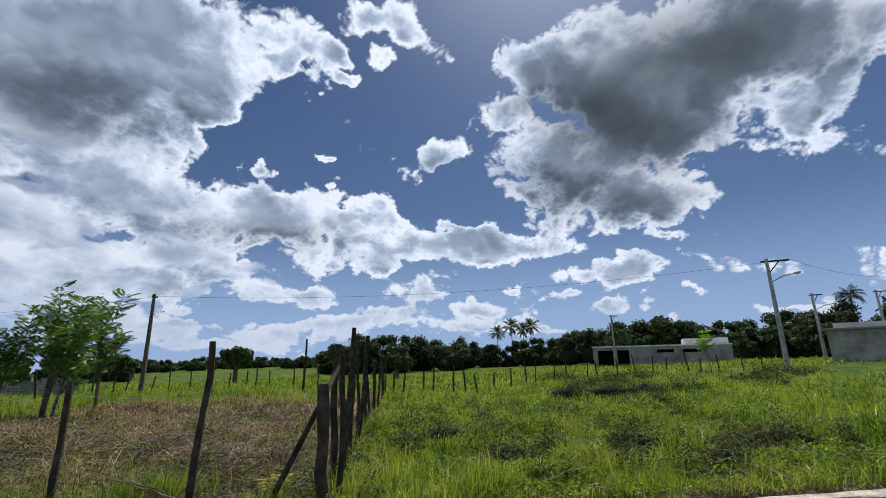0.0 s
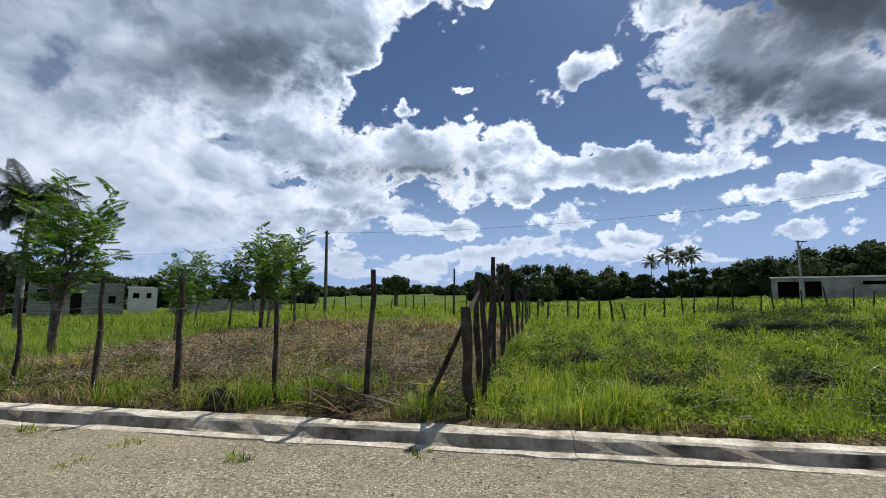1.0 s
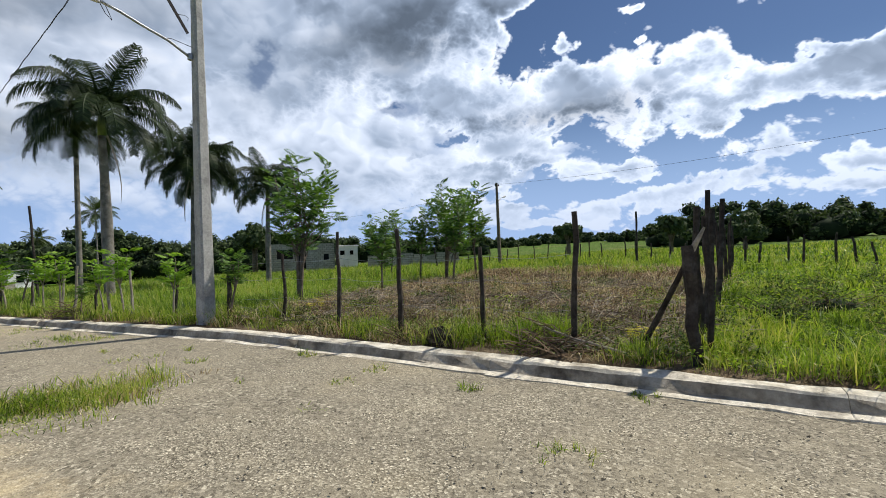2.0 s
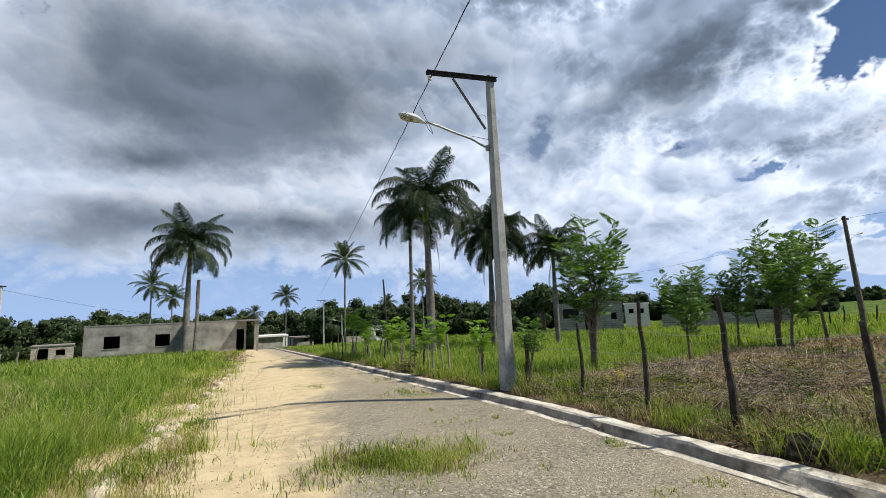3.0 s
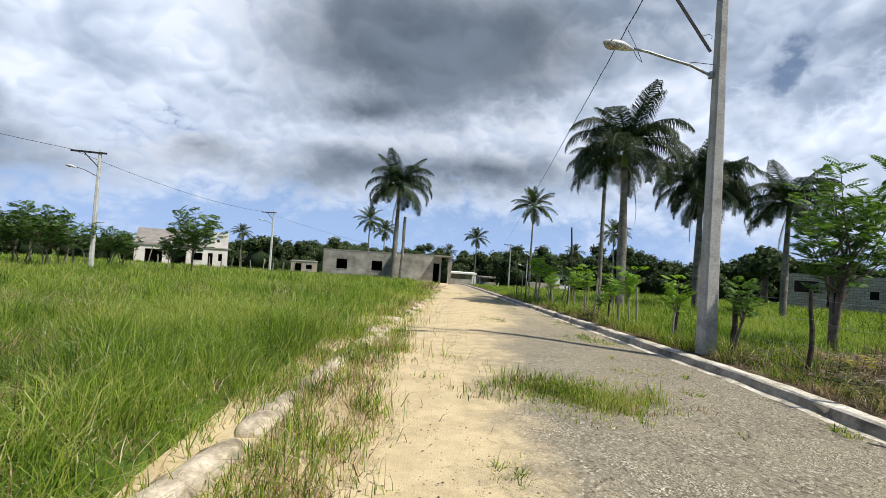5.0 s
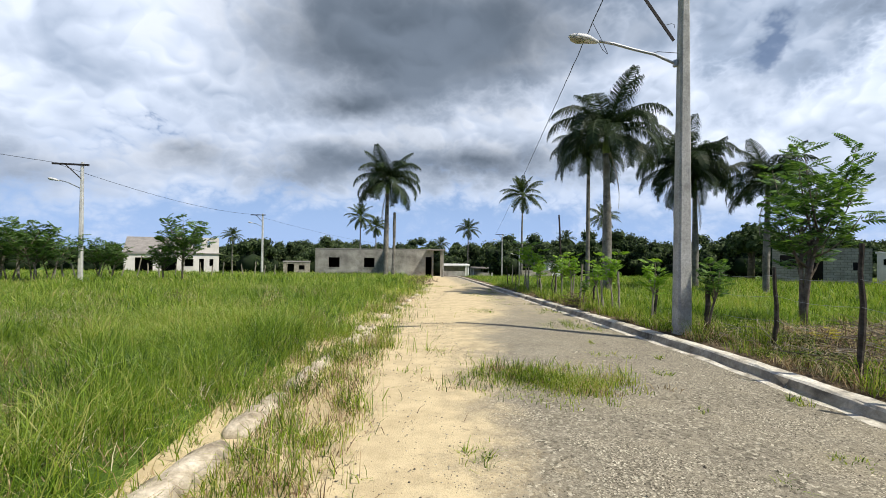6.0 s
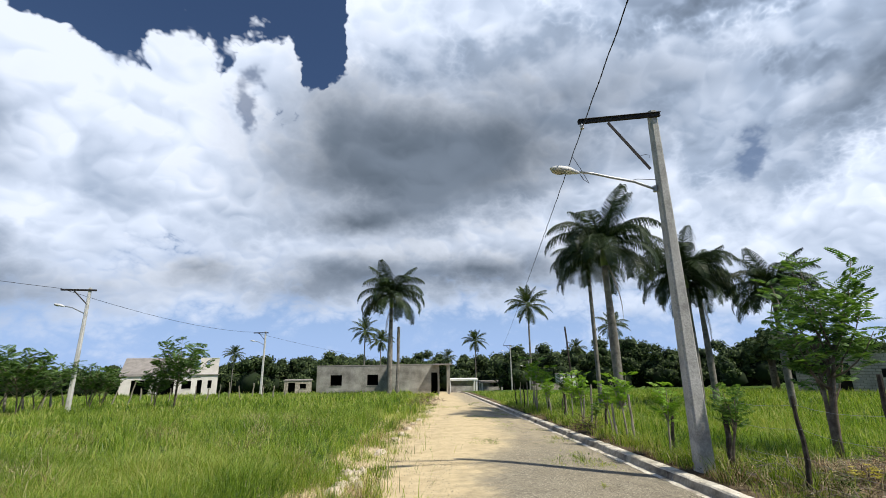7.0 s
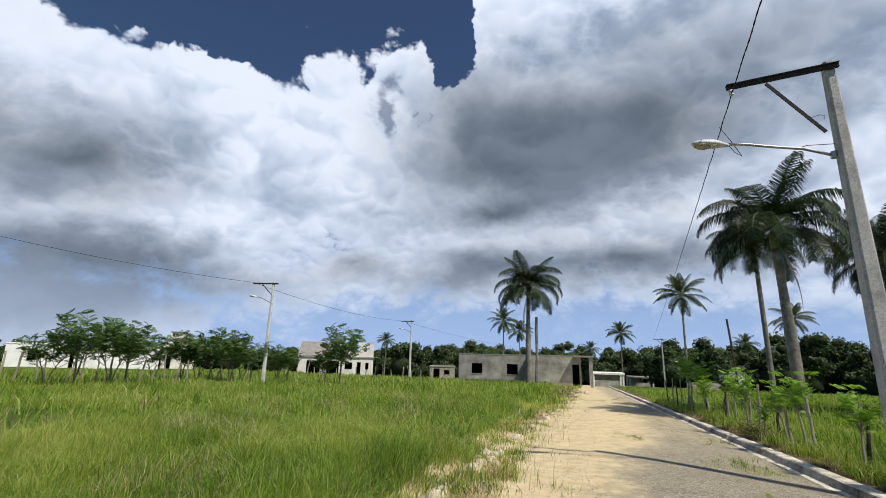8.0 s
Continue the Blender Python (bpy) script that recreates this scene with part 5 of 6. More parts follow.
def saplings():
    g = "young trees along the plots"
    near = sapling("young_tree", 3.6, 6, 1.15, 0.36, "young feather-leaved tree with leaning stems behind the fence", group=g, parent_xy=(7.6, 8.1), seed=3, multi=3, n_leaf=8, trunk_r=0.045)
    slim = sapling("young_tree", 3.4, 8, 0.78, 0.37, "slender feather-leaved young tree at the cleared plot", group=g, parent_xy=(15.1, 7.9), seed=5, multi=1, n_leaf=11)
    wide = sapling("young_tree", 3.9, 11, 1.75, 0.50, "spreading young tree at the field edge", mat="edgeleaf", group="trees at the field edge", parent_xy=bearing(-27.8, 30), seed=8, multi=2, n_leaf=6, trunk_r=0.05, bare=0.5)
    for x, y, t, s, src in ((11.0, 8.2, 100, 0.72, slim), (16.8, 10.5, 60, 1.0, slim), (18.6, 8.6, 130, 1.22, slim), (17.3, 9.5, 200, 1.1, near), (19.4, 14.0, 20, 0.95, slim), (23.0, 17, 90, 1.0, near)):
        copy_thing(src, at_ground(x, y, t, s))
    for az, d, t, s in ((-54.3, 26, 10, 1.15), (-51.5, 27, 80, 1.05), (-50.2, 29, 200, 1.1), (-47.8, 32, 140, 0.95), (-45.2, 32, 30, 1.05), (-43.6, 31, 260, 0.9), (-41.8, 30, 80, 1.1), (-40.2, 29, 170, 1.05), (-39.0, 31, 320, 0.95), (-35.2, 33, 50, 0.85), (-34.2, 34, 220, 0.8), (-29.6, 31, 190, 0.8), (-56.5, 27, 300, 0.8)):
        copy_thing(wide, at_ground(*bearing(az, d), t, s * 0.74))
    # little lime-green trees in the verge row
    lime = sapling("papaya_sapling", 1.3, 8, 0.24, 0.23, "small stake-like sapling with a tuft of lime-green leaves", mat="limeleaf", group="saplings along the verge", parent_xy=(5.2, 9.1), seed=11, trunk_r=0.026, n_leaf=3, bare=0.88, bark="palepost")
    for x, y, t, s in ((5.3, 11.3, 60, 0.95), (5.45, 12.6, 100, 0.85), (5.3, 14.6, 200, 1.0), (5.6, 16.6, 20, 1.0), (5.35, 18.6, 150, 0.9), (5.7, 20.5, 80, 1.2), (5.5, 22.5, 250, 1.5)):
        copy_thing(lime, at_ground(x, y, t, s * 1.2))
    copy_thing(lime, at_ground(*bearing(130.8, 38), 30, 2.1))
    dk = sapling("verge_sapling", 1.4, 6, 0.18, 0.18, "dark-leaved sapling with a crooked stem beside the lamp", group="saplings along the verge", parent_xy=(5.3, 7.4), seed=13, trunk_r=0.03, n_leaf=5, bare=0.75)
    copy_thing(dk, at_ground(6.3, 20.5, 40, 1.3))
    copy_thing(dk, at_ground(5.2, 13.2, 90, 0.6))


def frond_mesh(L, rise, droop, mat, leaflet, nleaf=88, hang=0.8, name="frond", seed=0):
    """A palm frond from the origin out along +x: arching midrib, two rows of drooping leaflets."""
    r = np.random.default_rng(seed)
    k = 14
    pts, ang = [np.zeros(3)], rise
    for i in range(k):
        pts.append(pts[-1] + np.array([math.cos(ang), 0, math.sin(ang)]) * L / k)
        ang -= droop / k * (0.4 + 1.2 * i / k)
    P = np.array(pts)
    V, F = tube(P, np.linspace(0.045, 0.008, len(P)) * L / 3.2, 4, False)
    VV, FF, c = [V], [list(f) for f in F], len(V)
    for i in range(nleaf):
        t = 0.16 + 0.84 * i / (nleaf - 1)
        j = min(int(t * k), k - 1)
        p = P[j] + (P[j + 1] - P[j]) * (t * k - j)
        tan = P[j + 1] - P[j]
        tan = tan / np.linalg.norm(tan)
        ll = leaflet * math.sin(math.pi * (0.18 + 0.72 * t)) * r.uniform(0.85, 1.15)
        for s in (-1, 1):
            h = hang * r.uniform(0.7, 1.3)
            d1 = tan * 0.55 + np.array([0, s * 0.85, 0.25 - 0.3 * h])
            d1 = d1 / np.linalg.norm(d1)
            d2 = d1 * 0.55 + np.array([0, 0, -h])
            d2 = d2 / np.linalg.norm(d2)
            a, b = p + d1 * ll * 0.5, p + d1 * ll * 0.5 + d2 * ll * 0.55
            w = tan * 0.015 * L / 3.2
            VV.append(np.array([p - w, p + w, a + w, a - w, b]))
            FF += [[c, c + 1, c + 2, c + 3], [c + 3, c + 2, c + 4]]
            c += 5
    return mesh_of(name, np.concatenate(VV), FF, mat)


CROWNS = {0: ((1.0, 1.32, 0.95), (1.05, 1.05, 2.2), (1.08, 0.75, 2.6), (1.05, 0.42, 2.5), (1.0, -0.05, 1.8), (0.8, -0.6, 1.0)), 1: ((0.80, 1.40, 0.7), (0.95, 1.05, 1.2), (1.0, 0.6, 1.4), (1.0, 0.2, 1.3), (0.95, -0.2, 1.0), (0.8, -0.8, 0.7))}


def palm(name, x, y, h, r0, r1, fronds, L, mat, label, shaft=0.0, bulge=0.0, bend=(0.0, 0.0), group="palms", leaflet=0.8, seed=1, hang=0.8, old=0, nleaf=80):
    g = random.Random(seed)
    ob = thing(name, x, y, float(land(x, y)), label, "palm", group)
    ts = np.linspace(0, 1, 15)
    pts = [(bend[0] * t * t * h, bend[1] * t * t * h, -0.3 + (h + 0.3) * t) for t in ts]
    rad = [r0 + (r1 - r0) * t + bulge * math.exp(-((t - 0.45) / 0.22) ** 2) + 0.1 * r0 * math.exp(-(t / 0.06) ** 2) for t in ts]
    V, F = tube(pts, rad, 12)
    child("trunk", mesh_of("trunk", V, F, M["palmbark"], True), ob, "smooth grey ringed trunk")
    top = np.array(pts[-1])
    if shaft:
        V, F = tube([top, top + (0, 0, shaft * 0.4), top + (0, 0, shaft)], [r1 * 1.15, r1 * 1.2, r1 * 0.55], 10)
        child("crownshaft", mesh_of("crownshaft", V, F, M["shaft"], True), ob, "green crownshaft")
        top = top + (0, 0, shaft * 0.9)
    kinds = [frond_mesh(L * q, ri, dr, mat, leaflet, nleaf=nleaf, hang=hang, seed=seed + i) for i, (q, ri, dr) in enumerate(CROWNS[old])]
    for i in range(fronds):
        u = i / fronds
        k = min(int(u * 6), 5) if old else (0 if i < 3 else 1 + int((i - 3) / (fronds - 3) * 4))
        a = i * 137.5 + g.uniform(-12, 12)
        child("frond", kinds[k], ob, m=pose(*top, g.uniform(-14, 14), g.uniform(-8, 8), a))
    return ob


def palms():
    royal = palm("royal_palm", 8.55, 19.45, 6.35, 0.185, 0.13, 26, 3.1, M["frond"], "tall royal palm with dark drooping fronds", shaft=0.9, bulge=0.04, seed=2, leaflet=0.98, hang=1.25, bend=(-0.01, 0.01), nleaf=84)
    dead = frond_mesh(2.6, -1.25, 0.5, M["palepost"], 0.35, nleaf=40, hang=2.5, name="dead_frond", seed=9)
    child("dead_frond", dead, royal, "grey dead frond hanging along the trunk", m=pose(0.08, 0.02, 6.4, 0, 0, -20))
    palm("royal_palm", *bearing(21.1, 25), 6.6, 0.12, 0.09, 18, 2.4, M["frond"], "slender royal palm with hanging fronds beside a taller one", shaft=0.6, seed=4, leaflet=0.8, hang=1.2, nleaf=60)
    for (x, y), t, s in ((bearing(31.3, 27), 140, 0.93), (bearing(32.6, 29), 40, 0.88), (bearing(39.1, 25), 200, 0.72), ((-3.7, 46.0), 250, 1.36)):
        m = at_ground(x, y, t, s)
        copy_thing(royal, m)
    palm("royal_palm", *bearing(143, 95), 8.7, 0.2, 0.14, 22, 2.4, M["frond"], "distant royal palm rising over the woods", shaft=0.8, seed=12, leaflet=0.8, hang=1.2, nleaf=50)
    coco = palm("coconut_palm", 12.8, 56.5, 10.5, 0.15, 0.09, 26, 3.3, M["coco"], "slender coconut palm with a star-shaped crown", seed=6, leaflet=0.85, hang=0.95, old=1, nleaf=76, bend=(0.01, 0))
    for (x, y), t, s in ((bearing(-8.1, 80), 100, 0.98), (bearing(-6.1, 84), 220, 0.85), (bearing(5.7, 92), 10, 0.92), (bearing(22.5, 60), 160, 0.72), (bearing(107.3, 108), 30, 0.75), (bearing(109.1, 108), 90, 0.86), (bearing(110.5, 109), 170, 0.78), (bearing(111.4, 108), 260, 0.84), (bearing(-23.0, 82), 60, 0.6), (bearing(2.2, 100), 60, 0.7), (bearing(18, 95), 60, 0.75)):
        copy_thing(coco, at_ground(x, y, t, s))


def clumps(centres, radii, per, size, squash=0.8):
    """Leaf cards scattered over lobes: vertices of quads."""
    P, N = [], []
    for c, r, k in zip(centres, radii, per):
        d = rng.normal(0, 1, (k, 3))
        d /= np.linalg.norm(d, axis=1)[:, None]
        rr = r * rng.uniform(0.72, 1.08, k)
        P.append(np.asarray(c) + d * rr[:, None] * np.array([1, 1, squash]))
        N.append(d)
    P, N = np.concatenate(P), np.concatenate(N)
    n = len(P)
    a = rng.normal(0, 1, (n, 3))
    t = np.cross(N + 0.6 * a, rng.normal(0, 1, (n, 3)))
    t /= np.linalg.norm(t, axis=1)[:, None] + 1e-9
    b = np.cross(N + 0.7 * a, t)
    b /= np.linalg.norm(b, axis=1)[:, None] + 1e-9
    s = size * rng.uniform(0.6, 1.3, n)[:, None]
    return np.stack([P - t * s, P - b * s * 0.55, P + t * s, P + b * s * 0.55], 1).reshape(-1, 3)


def woods():
    """The belt of far woodland: one joined mass of many crowns, with trunks and dark blobs painted as their inner
    shade.
    """
    leaves, cores, trunks = [], [], []
    spots = []
    def belt(a0, a1, d0, d1, step, top0, top1):
        a = a0
        while a < a1:
            d = rng.uniform(d0, d1)
            u = (a - a0) / (a1 - a0)
            spots.append((a + rng.uniform(-0.4, 0.4), d, (top0 + (top1 - top0) * u) * rng.uniform(0.6, 1.26)))
            a += step * rng.uniform(0.7, 1.3)
    belt(-64, -20, 110, 125, 2.0, 3.0, 3.5)
    belt(-22, 12, 100, 122, 0.85, 4.8, 6.2)
    belt(10, 46, 88, 116, 0.85, 6.3, 6.8)
    belt(44, 66, 95, 125, 1.5, 5.0, 3.5)
    belt(62, 90, 150, 185, 0.55, 4.2, 5.4)
    belt(86, 104, 85, 110, 1.1, 8.0, 8.6)
    belt(103, 116, 100, 115, 1.1, 6.6, 8.2)
    belt(115, 128, 88, 108, 0.9, 7.8, 10.2)
    belt(126, 160, 88, 108, 0.9, 10.6, 11.0)
    spots += [(a + rng.uniform(-0.8, 0.8), d + rng.uniform(-6, 6), top * rng.uniform(0.45, 0.7)) for a, d, top in spots[::2]]
    for az, d, top in spots:
        x, y = bearing(az, d)
        z = float(land(x, y))
        zt = 1.5 + top * 0.8
        h = max(zt - z, 2.5)
        k = rng.integers(9, 13)
        w = min(max(0.42 * h, 2.0), 3.4)
        C = [np.array([x + rng.normal(0, w * 0.5), y + rng.normal(0, w * 0.5), z + h * rng.uniform(0.14, 0.78)]) for _ in range(k)]
        R = [w * rng.uniform(0.30, 0.56) for _ in range(k)]
        leaves.append(clumps(C, R, [int(36 * r * r) + 22 for r in R], 0.31))
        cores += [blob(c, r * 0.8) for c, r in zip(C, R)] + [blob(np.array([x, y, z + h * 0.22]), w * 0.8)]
        trunks.append(tube([(x, y, z - 0.3), (x, y, z + h * 0.5)], [0.2, 0.1], 5))
    V = np.concatenate(leaves)
    ob = new("woodland", mesh_of("woodland", V, np.arange(len(V)).reshape(-1, 4), M["darkleaf"]))
    tagged(ob, "dark green belt of woodland trees behind the plots", "woodland", kind="stuff")
    # added blobs inside the crowns: block light, their dark colour stands for inner shade
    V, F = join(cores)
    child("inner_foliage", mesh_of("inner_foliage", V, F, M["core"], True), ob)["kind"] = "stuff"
    V, F = join(trunks)
    child("trunks", mesh_of("trunks", V, F, M["bark"]), ob)["kind"] = "stuff"


def field_tree(az, d, h, w, label, squash=0.9, seed=0, trunk=0.35):
    global rng
    keep, rng = rng, np.random.default_rng(seed)
    x, y = bearing(az, d)
    ob = thing("tree", x, y, float(land(x, y)), label, "tree", "single trees in the distance")
    limbs = [tube([(0, 0, -0.2), (0.05, 0.03, h * trunk), (0, 0, h * 0.7)], [0.05 * w + 0.08, 0.05 * w + 0.05, 0.05], 7)]
    C, R = [], []
    for i in range(9):
        a, q = i * 2.4, math.sqrt((i + 0.5) / 9)
        c = np.array([math.cos(a) * q * w * 0.36, math.sin(a) * q * w * 0.36, h * (trunk + 0.2 + (0.75 - trunk) * rng.uniform(0.1, 0.85) * (1.1 - 0.5 * q))])
        C.append(c)
        R.append(w * rng.uniform(0.14, 0.23))
        limbs.append(tube([(0, 0, h * trunk * 0.9), tuple(c * [0.5, 0.5, 0.9]), tuple(c)], [0.07, 0.05, 0.02], 5))
    for i, (V, F) in enumerate(limbs):
        nm = "branch" if i else "trunk"
        child(nm, mesh_of(nm, V, F, M["bark"], True), ob)
    V = clumps(C, R, [int(160 * r * r) + 110 for r in R], 0.16 + 0.02 * w, squash)
    child("crown", mesh_of("crown", V, np.arange(len(V)).reshape(-1, 4), M["darkleaf"]), ob, "dense dark green crown")
    rng = keep


# ---- buildings ----
def wall_bm(x0, x1, y0, y1, h, holes, z0=-0.4):
    """One connected wall along x between y0 and y1, with openings (xa, xb, za, zb) right through it."""
    xs = sorted({x0, x1, *[v for q in holes for v in q[:2]]})
    zs = sorted({z0, h, *[max(v, z0) if v > 0 else z0 for q in holes for v in q[2:]]})
    bm, vs = bmesh.new(), {}

    def v(i, k, y):
        if (i, k, y) not in vs:
            vs[i, k, y] = bm.verts.new((xs[i], y, zs[k]))
        return vs[i, k, y]

    def solid(i, k):
        if not (0 <= i < len(xs) - 1 and 0 <= k < len(zs) - 1):
            return False
        cx, cz = (xs[i] + xs[i + 1]) / 2, (zs[k] + zs[k + 1]) / 2
        return not any(a < cx < b and (c if c > 0 else z0) < cz < d for a, b, c, d in holes)
    for i in range(len(xs) - 1):
        for k in range(len(zs) - 1):
            if not solid(i, k):
                continue
            for y, o in ((y0, 1), (y1, -1)):
                bm.faces.new([v(i, k, y), v(i + 1, k, y), v(i + 1, k + 1, y), v(i, k + 1, y)][::o])
            for di, dk, p, q in ((-1, 0, (i, k), (i, k + 1)), (1, 0, (i + 1, k), (i + 1, k + 1)), (0, -1, (i, k), (i + 1, k)), (0, 1, (i, k + 1), (i + 1, k + 1))):
                if not solid(i + di, k + dk):
                    bm.faces.new([v(*p, y0), v(*q, y0), v(*q, y1), v(*p, y1)])
    bmesh.ops.recalc_face_normals(bm, faces=bm.faces[:])
    return bm


def house(name, x, y, turn, w, dep, h, holes, mat, label, slab=0.3, roof=True, roofmat="roof", z=None):
    """A flat-roofed house: front wall with real openings, side and back walls, floor, roof slab with an overhang."""
    z = float(land(x, y)) if z is None else z
    ob = thing(name, x, y, z, label, "house", turn=turn)
    part("front_wall", wall_bm(0, w, 0, 0.15, h, holes), M[mat], ob)
    part("side_wall", box_bm((0, 0.152, -0.4, 0.15, dep, h)), M[mat], ob)
    part("side_wall", box_bm((w - 0.15, 0.152, -0.4, w, dep, h)), M[mat], ob)
    part("back_wall", box_bm((0.152, dep - 0.15, -0.4, w - 0.152, dep, h)), M[mat], ob)
    # added near-black panel: indoor shade behind the openings, put into its colour
    part("inner_wall", box_bm((0.2, dep * 0.45, -0.4, w - 0.2, dep * 0.45 + 0.1, h - 0.01)), M["void"], ob)
    if roof:
        part("roof_slab", box_bm((-slab, -slab, h, w + slab, dep + slab, h + 0.16), bevel=0.02), M[roofmat], ob, "thin concrete roof slab")
    for xa, xb, za, zb in holes:
        if za > 0.3:
            part("sill", box_bm((xa - 0.05, -0.05, za - 0.06, xb + 0.05, 0.1, za - 0.002)), M[mat], ob)
    return ob


def buildings():
    grey = house("unfinished_house", -13.0, 54.5, 0, 8.4, 8, 3.05, [(1.6, 2.95, 0.9, 2.1), (5.9, 7.2, 0.9, 2.1)], "render_", "unfinished single-storey house of grey plaster without window frames", slab=0.02)
    wing = house("unfinished_wing", -4.6, 53.2, 0, 6.0, 9, 3.0, [(5.05, 5.8, 0, 2.2)], "render_", "grey plastered wing of the unfinished house with a roof overhang", slab=0.0)
    part("porch_slab", box_bm((5.2, -1.0, 3.0, 7.4, 5, 3.18), bevel=0.02), M["roof"], wing, "overhanging porch slab")
    part("porch_column", box_bm((6.95, -0.8, -0.4, 7.2, -0.55, 3.0), bevel=0.02), M["render_"], wing)
    part("porch_column", box_bm((6.95, 3.8, -0.4, 7.2, 4.05, 3.0), bevel=0.02), M["render_"], wing)
    for i in range(9):
        xx = -6.8 + 0.75 * i
        V, F = tube([(xx - wing.location.x, 3.2 + 0.2 * i, 3.1), (xx - wing.location.x, 3.2 + 0.2 * i, 3.7)], 0.02, 4)
        child("rebar", mesh_of("rebar", V, F, M["steel"]), wing)
    # carports down the road
    for az, d, w, h, lab, mt in ((2.4, 74, 4.7, 1.9, "low white carport with a flat roof at the roadside", "white"), (6.3, 92, 4.4, 1.75, "far grey carport with white columns", "roof")):
        x, y = bearing(az, d)
        zz = float(slope(y)) - 0.15
        ob = thing("carport", x, y, zz, lab, "carport", "carports")
        part("roof_slab", box_bm((0, 0, h, w, 5, h + 0.3), bevel=0.03), M[mt], ob)
        for cx in (0.1, w - 0.35):
            part("column", box_bm((cx, 0.1, -0.4, cx + 0.25, 0.35, h)), M["white"], ob, "white column")
            part("column", box_bm((cx, 4.6, -0.4, cx + 0.25, 4.85, h)), M["white"], ob, "white column")
        part("back_wall", box_bm((0, 4.86, -0.4, w, 5.0, h - 0.004)), M["render_"], ob)
        part("low_wall", box_bm((0.38, 0.15, -0.4, w - 0.8, 0.3, h * 0.55)), M["render_"], ob)
    x, y = bearing(12.4, 76)
    ob = thing("garden_wall", x, y, float(land(x, y)), "low grey block wall by the road", "wall")
    part("wall_panel", box_bm((0, 0, -0.5, 5.5, 0.15, 1.0)), M["block"], ob)
    x, y = bearing(15.9, 80)
    house("small_house", x, y, 0, 2.6, 3, 2.4, [(0.8, 1.6, 0.9, 1.8)], "white", "small white block house among the trees", slab=0.1)
    # the half-finished two-storey house over the field
    x, y = bearing(-33.3, 63)
    hs = house("two_storey_house", x, y, 28, 11.2, 7, 2.35, [(1.2, 3.2, 0, 1.9), (4.2, 6.0, 0, 1.9), (6.9, 8.0, 0.7, 1.7), (8.7, 9.3, 0, 1.75), (10.0, 10.5, 0.7, 1.7)], "pink", "half-finished pale two-storey house with empty windows", slab=0.15)
    bm = bmesh.new()
    pts = [(-0.2, 0.3, 2.5), (5.2, 0.3, 2.5), (5.2, 5.5, 4.6), (-0.2, 5.5, 4.6)]
    lo = [bm.verts.new(p) for p in pts]
    hi = [bm.verts.new((a, b, c + 0.14)) for a, b, c in pts]
    bm.faces.new(lo[::-1]), bm.faces.new(hi)
    for i in range(4):
        bm.faces.new((lo[i], lo[(i + 1) % 4], hi[(i + 1) % 4], hi[i]))
    part("sloping_slab", bm, M["roof"], hs, "sloping bare concrete roof")
    part("upper_wall", wall_bm(5.4, 11.2, 0.2, 0.35, 4.67, [(7.9, 8.9, 3.2, 4.4), (9.7, 10.1, 3.3, 4.2)], 2.52), M["pink"], hs)
    part("upper_wall", box_bm((5.4, 0.36, 2.52, 5.55, 6, 4.67)), M["pink"], hs)
    part("upper_wall", box_bm((11.05, 0.36, 2.52, 11.2, 6, 4.67)), M["pink"], hs)
    hs.matrix_world = hs.matrix_world @ Matrix.Diagonal((0.88, 0.88, 0.9, 1))
    x, y = bearing(-17.3, 74)
    house("block_shed", x, y, 14, 4.0, 4, 1.75, [(0.6, 1.6, 0, 1.5), (2.3, 3.2, 0.6, 1.3)], "block", "low shed of bare blocks beside the unfinished house", slab=0.1)
    # white row beyond the field
    x, y = bearing(-60, 68)
    house("white_house", x, y, 54, 14.5, 7, 2.45, [(1.9, 3.0, 0.7, 1.8), (5.6, 6.0, 0.0, 1.9)], "white", "long low white house with a barred window", slab=0.05, roofmat="white")
    x, y = bearing(-47.6, 78)
    tw = house("tower_house", x, y, 44, 4.2, 5, 4.2, [(0.8, 1.9, 2.4, 3.4), (0.6, 1.2, 0.0, 1.8), (2.6, 3.4, 0.8, 1.8)], "pink", "pale house with a roof-top water tank shelter", slab=0.25)
    part("roof_room", box_bm((0.9, 1, 4.36, 2.6, 3, 5.3)), M["pink"], tw)
    part("roof_room_slab", box_bm((0.6, 0.7, 5.3, 2.9, 3.3, 5.42)), M["roof"], tw)
    # behind the saplings
    house("block_ruin", 28.95, 35.24, -42.5, 5.95, 6, 2.85, [(0.5, 2.0, 1.4, 2.3), (2.5, 3.2, 0, 2.2), (4.9, 5.4, 1.2, 1.8)], "block", "roofless house of bare grey blocks", roof=False)
    house("white_cottage", 38.6, 35.85, -48, 2.4, 3, 2.55, [(0.4, 0.9, 1.6, 2.1), (1.5, 1.9, 1.6, 2.1)], "white", "small white cottage in the distance", slab=0.1, roofmat="white")
    ob = thing("block_wall", 33.96, 27.5, float(land(33.96, 27.5)), "long low wall of bare grey blocks", "wall", turn=-56)
    for i in range(4):
        part("wall_panel", box_bm((i * 2.25, 0, -0.5, i * 2.25 + 2.21, 0.15, 1.3 + 0.15 * (i % 2))), M["block"], ob)
    # low buildings over the meadow
    lw = house("low_white_building", 58.35, -31.9, -125.5, 16.4, 8, 2.3, [(0.6, 2.6, 0, 1.9), (3.1, 4.6, 0, 1.9), (8.0, 10.0, 1.5, 1.9), (11.0, 13.0, 1.5, 1.9)], "render_", "long low pale building with a white parapet", slab=0.1, roofmat="white", z=1.5)
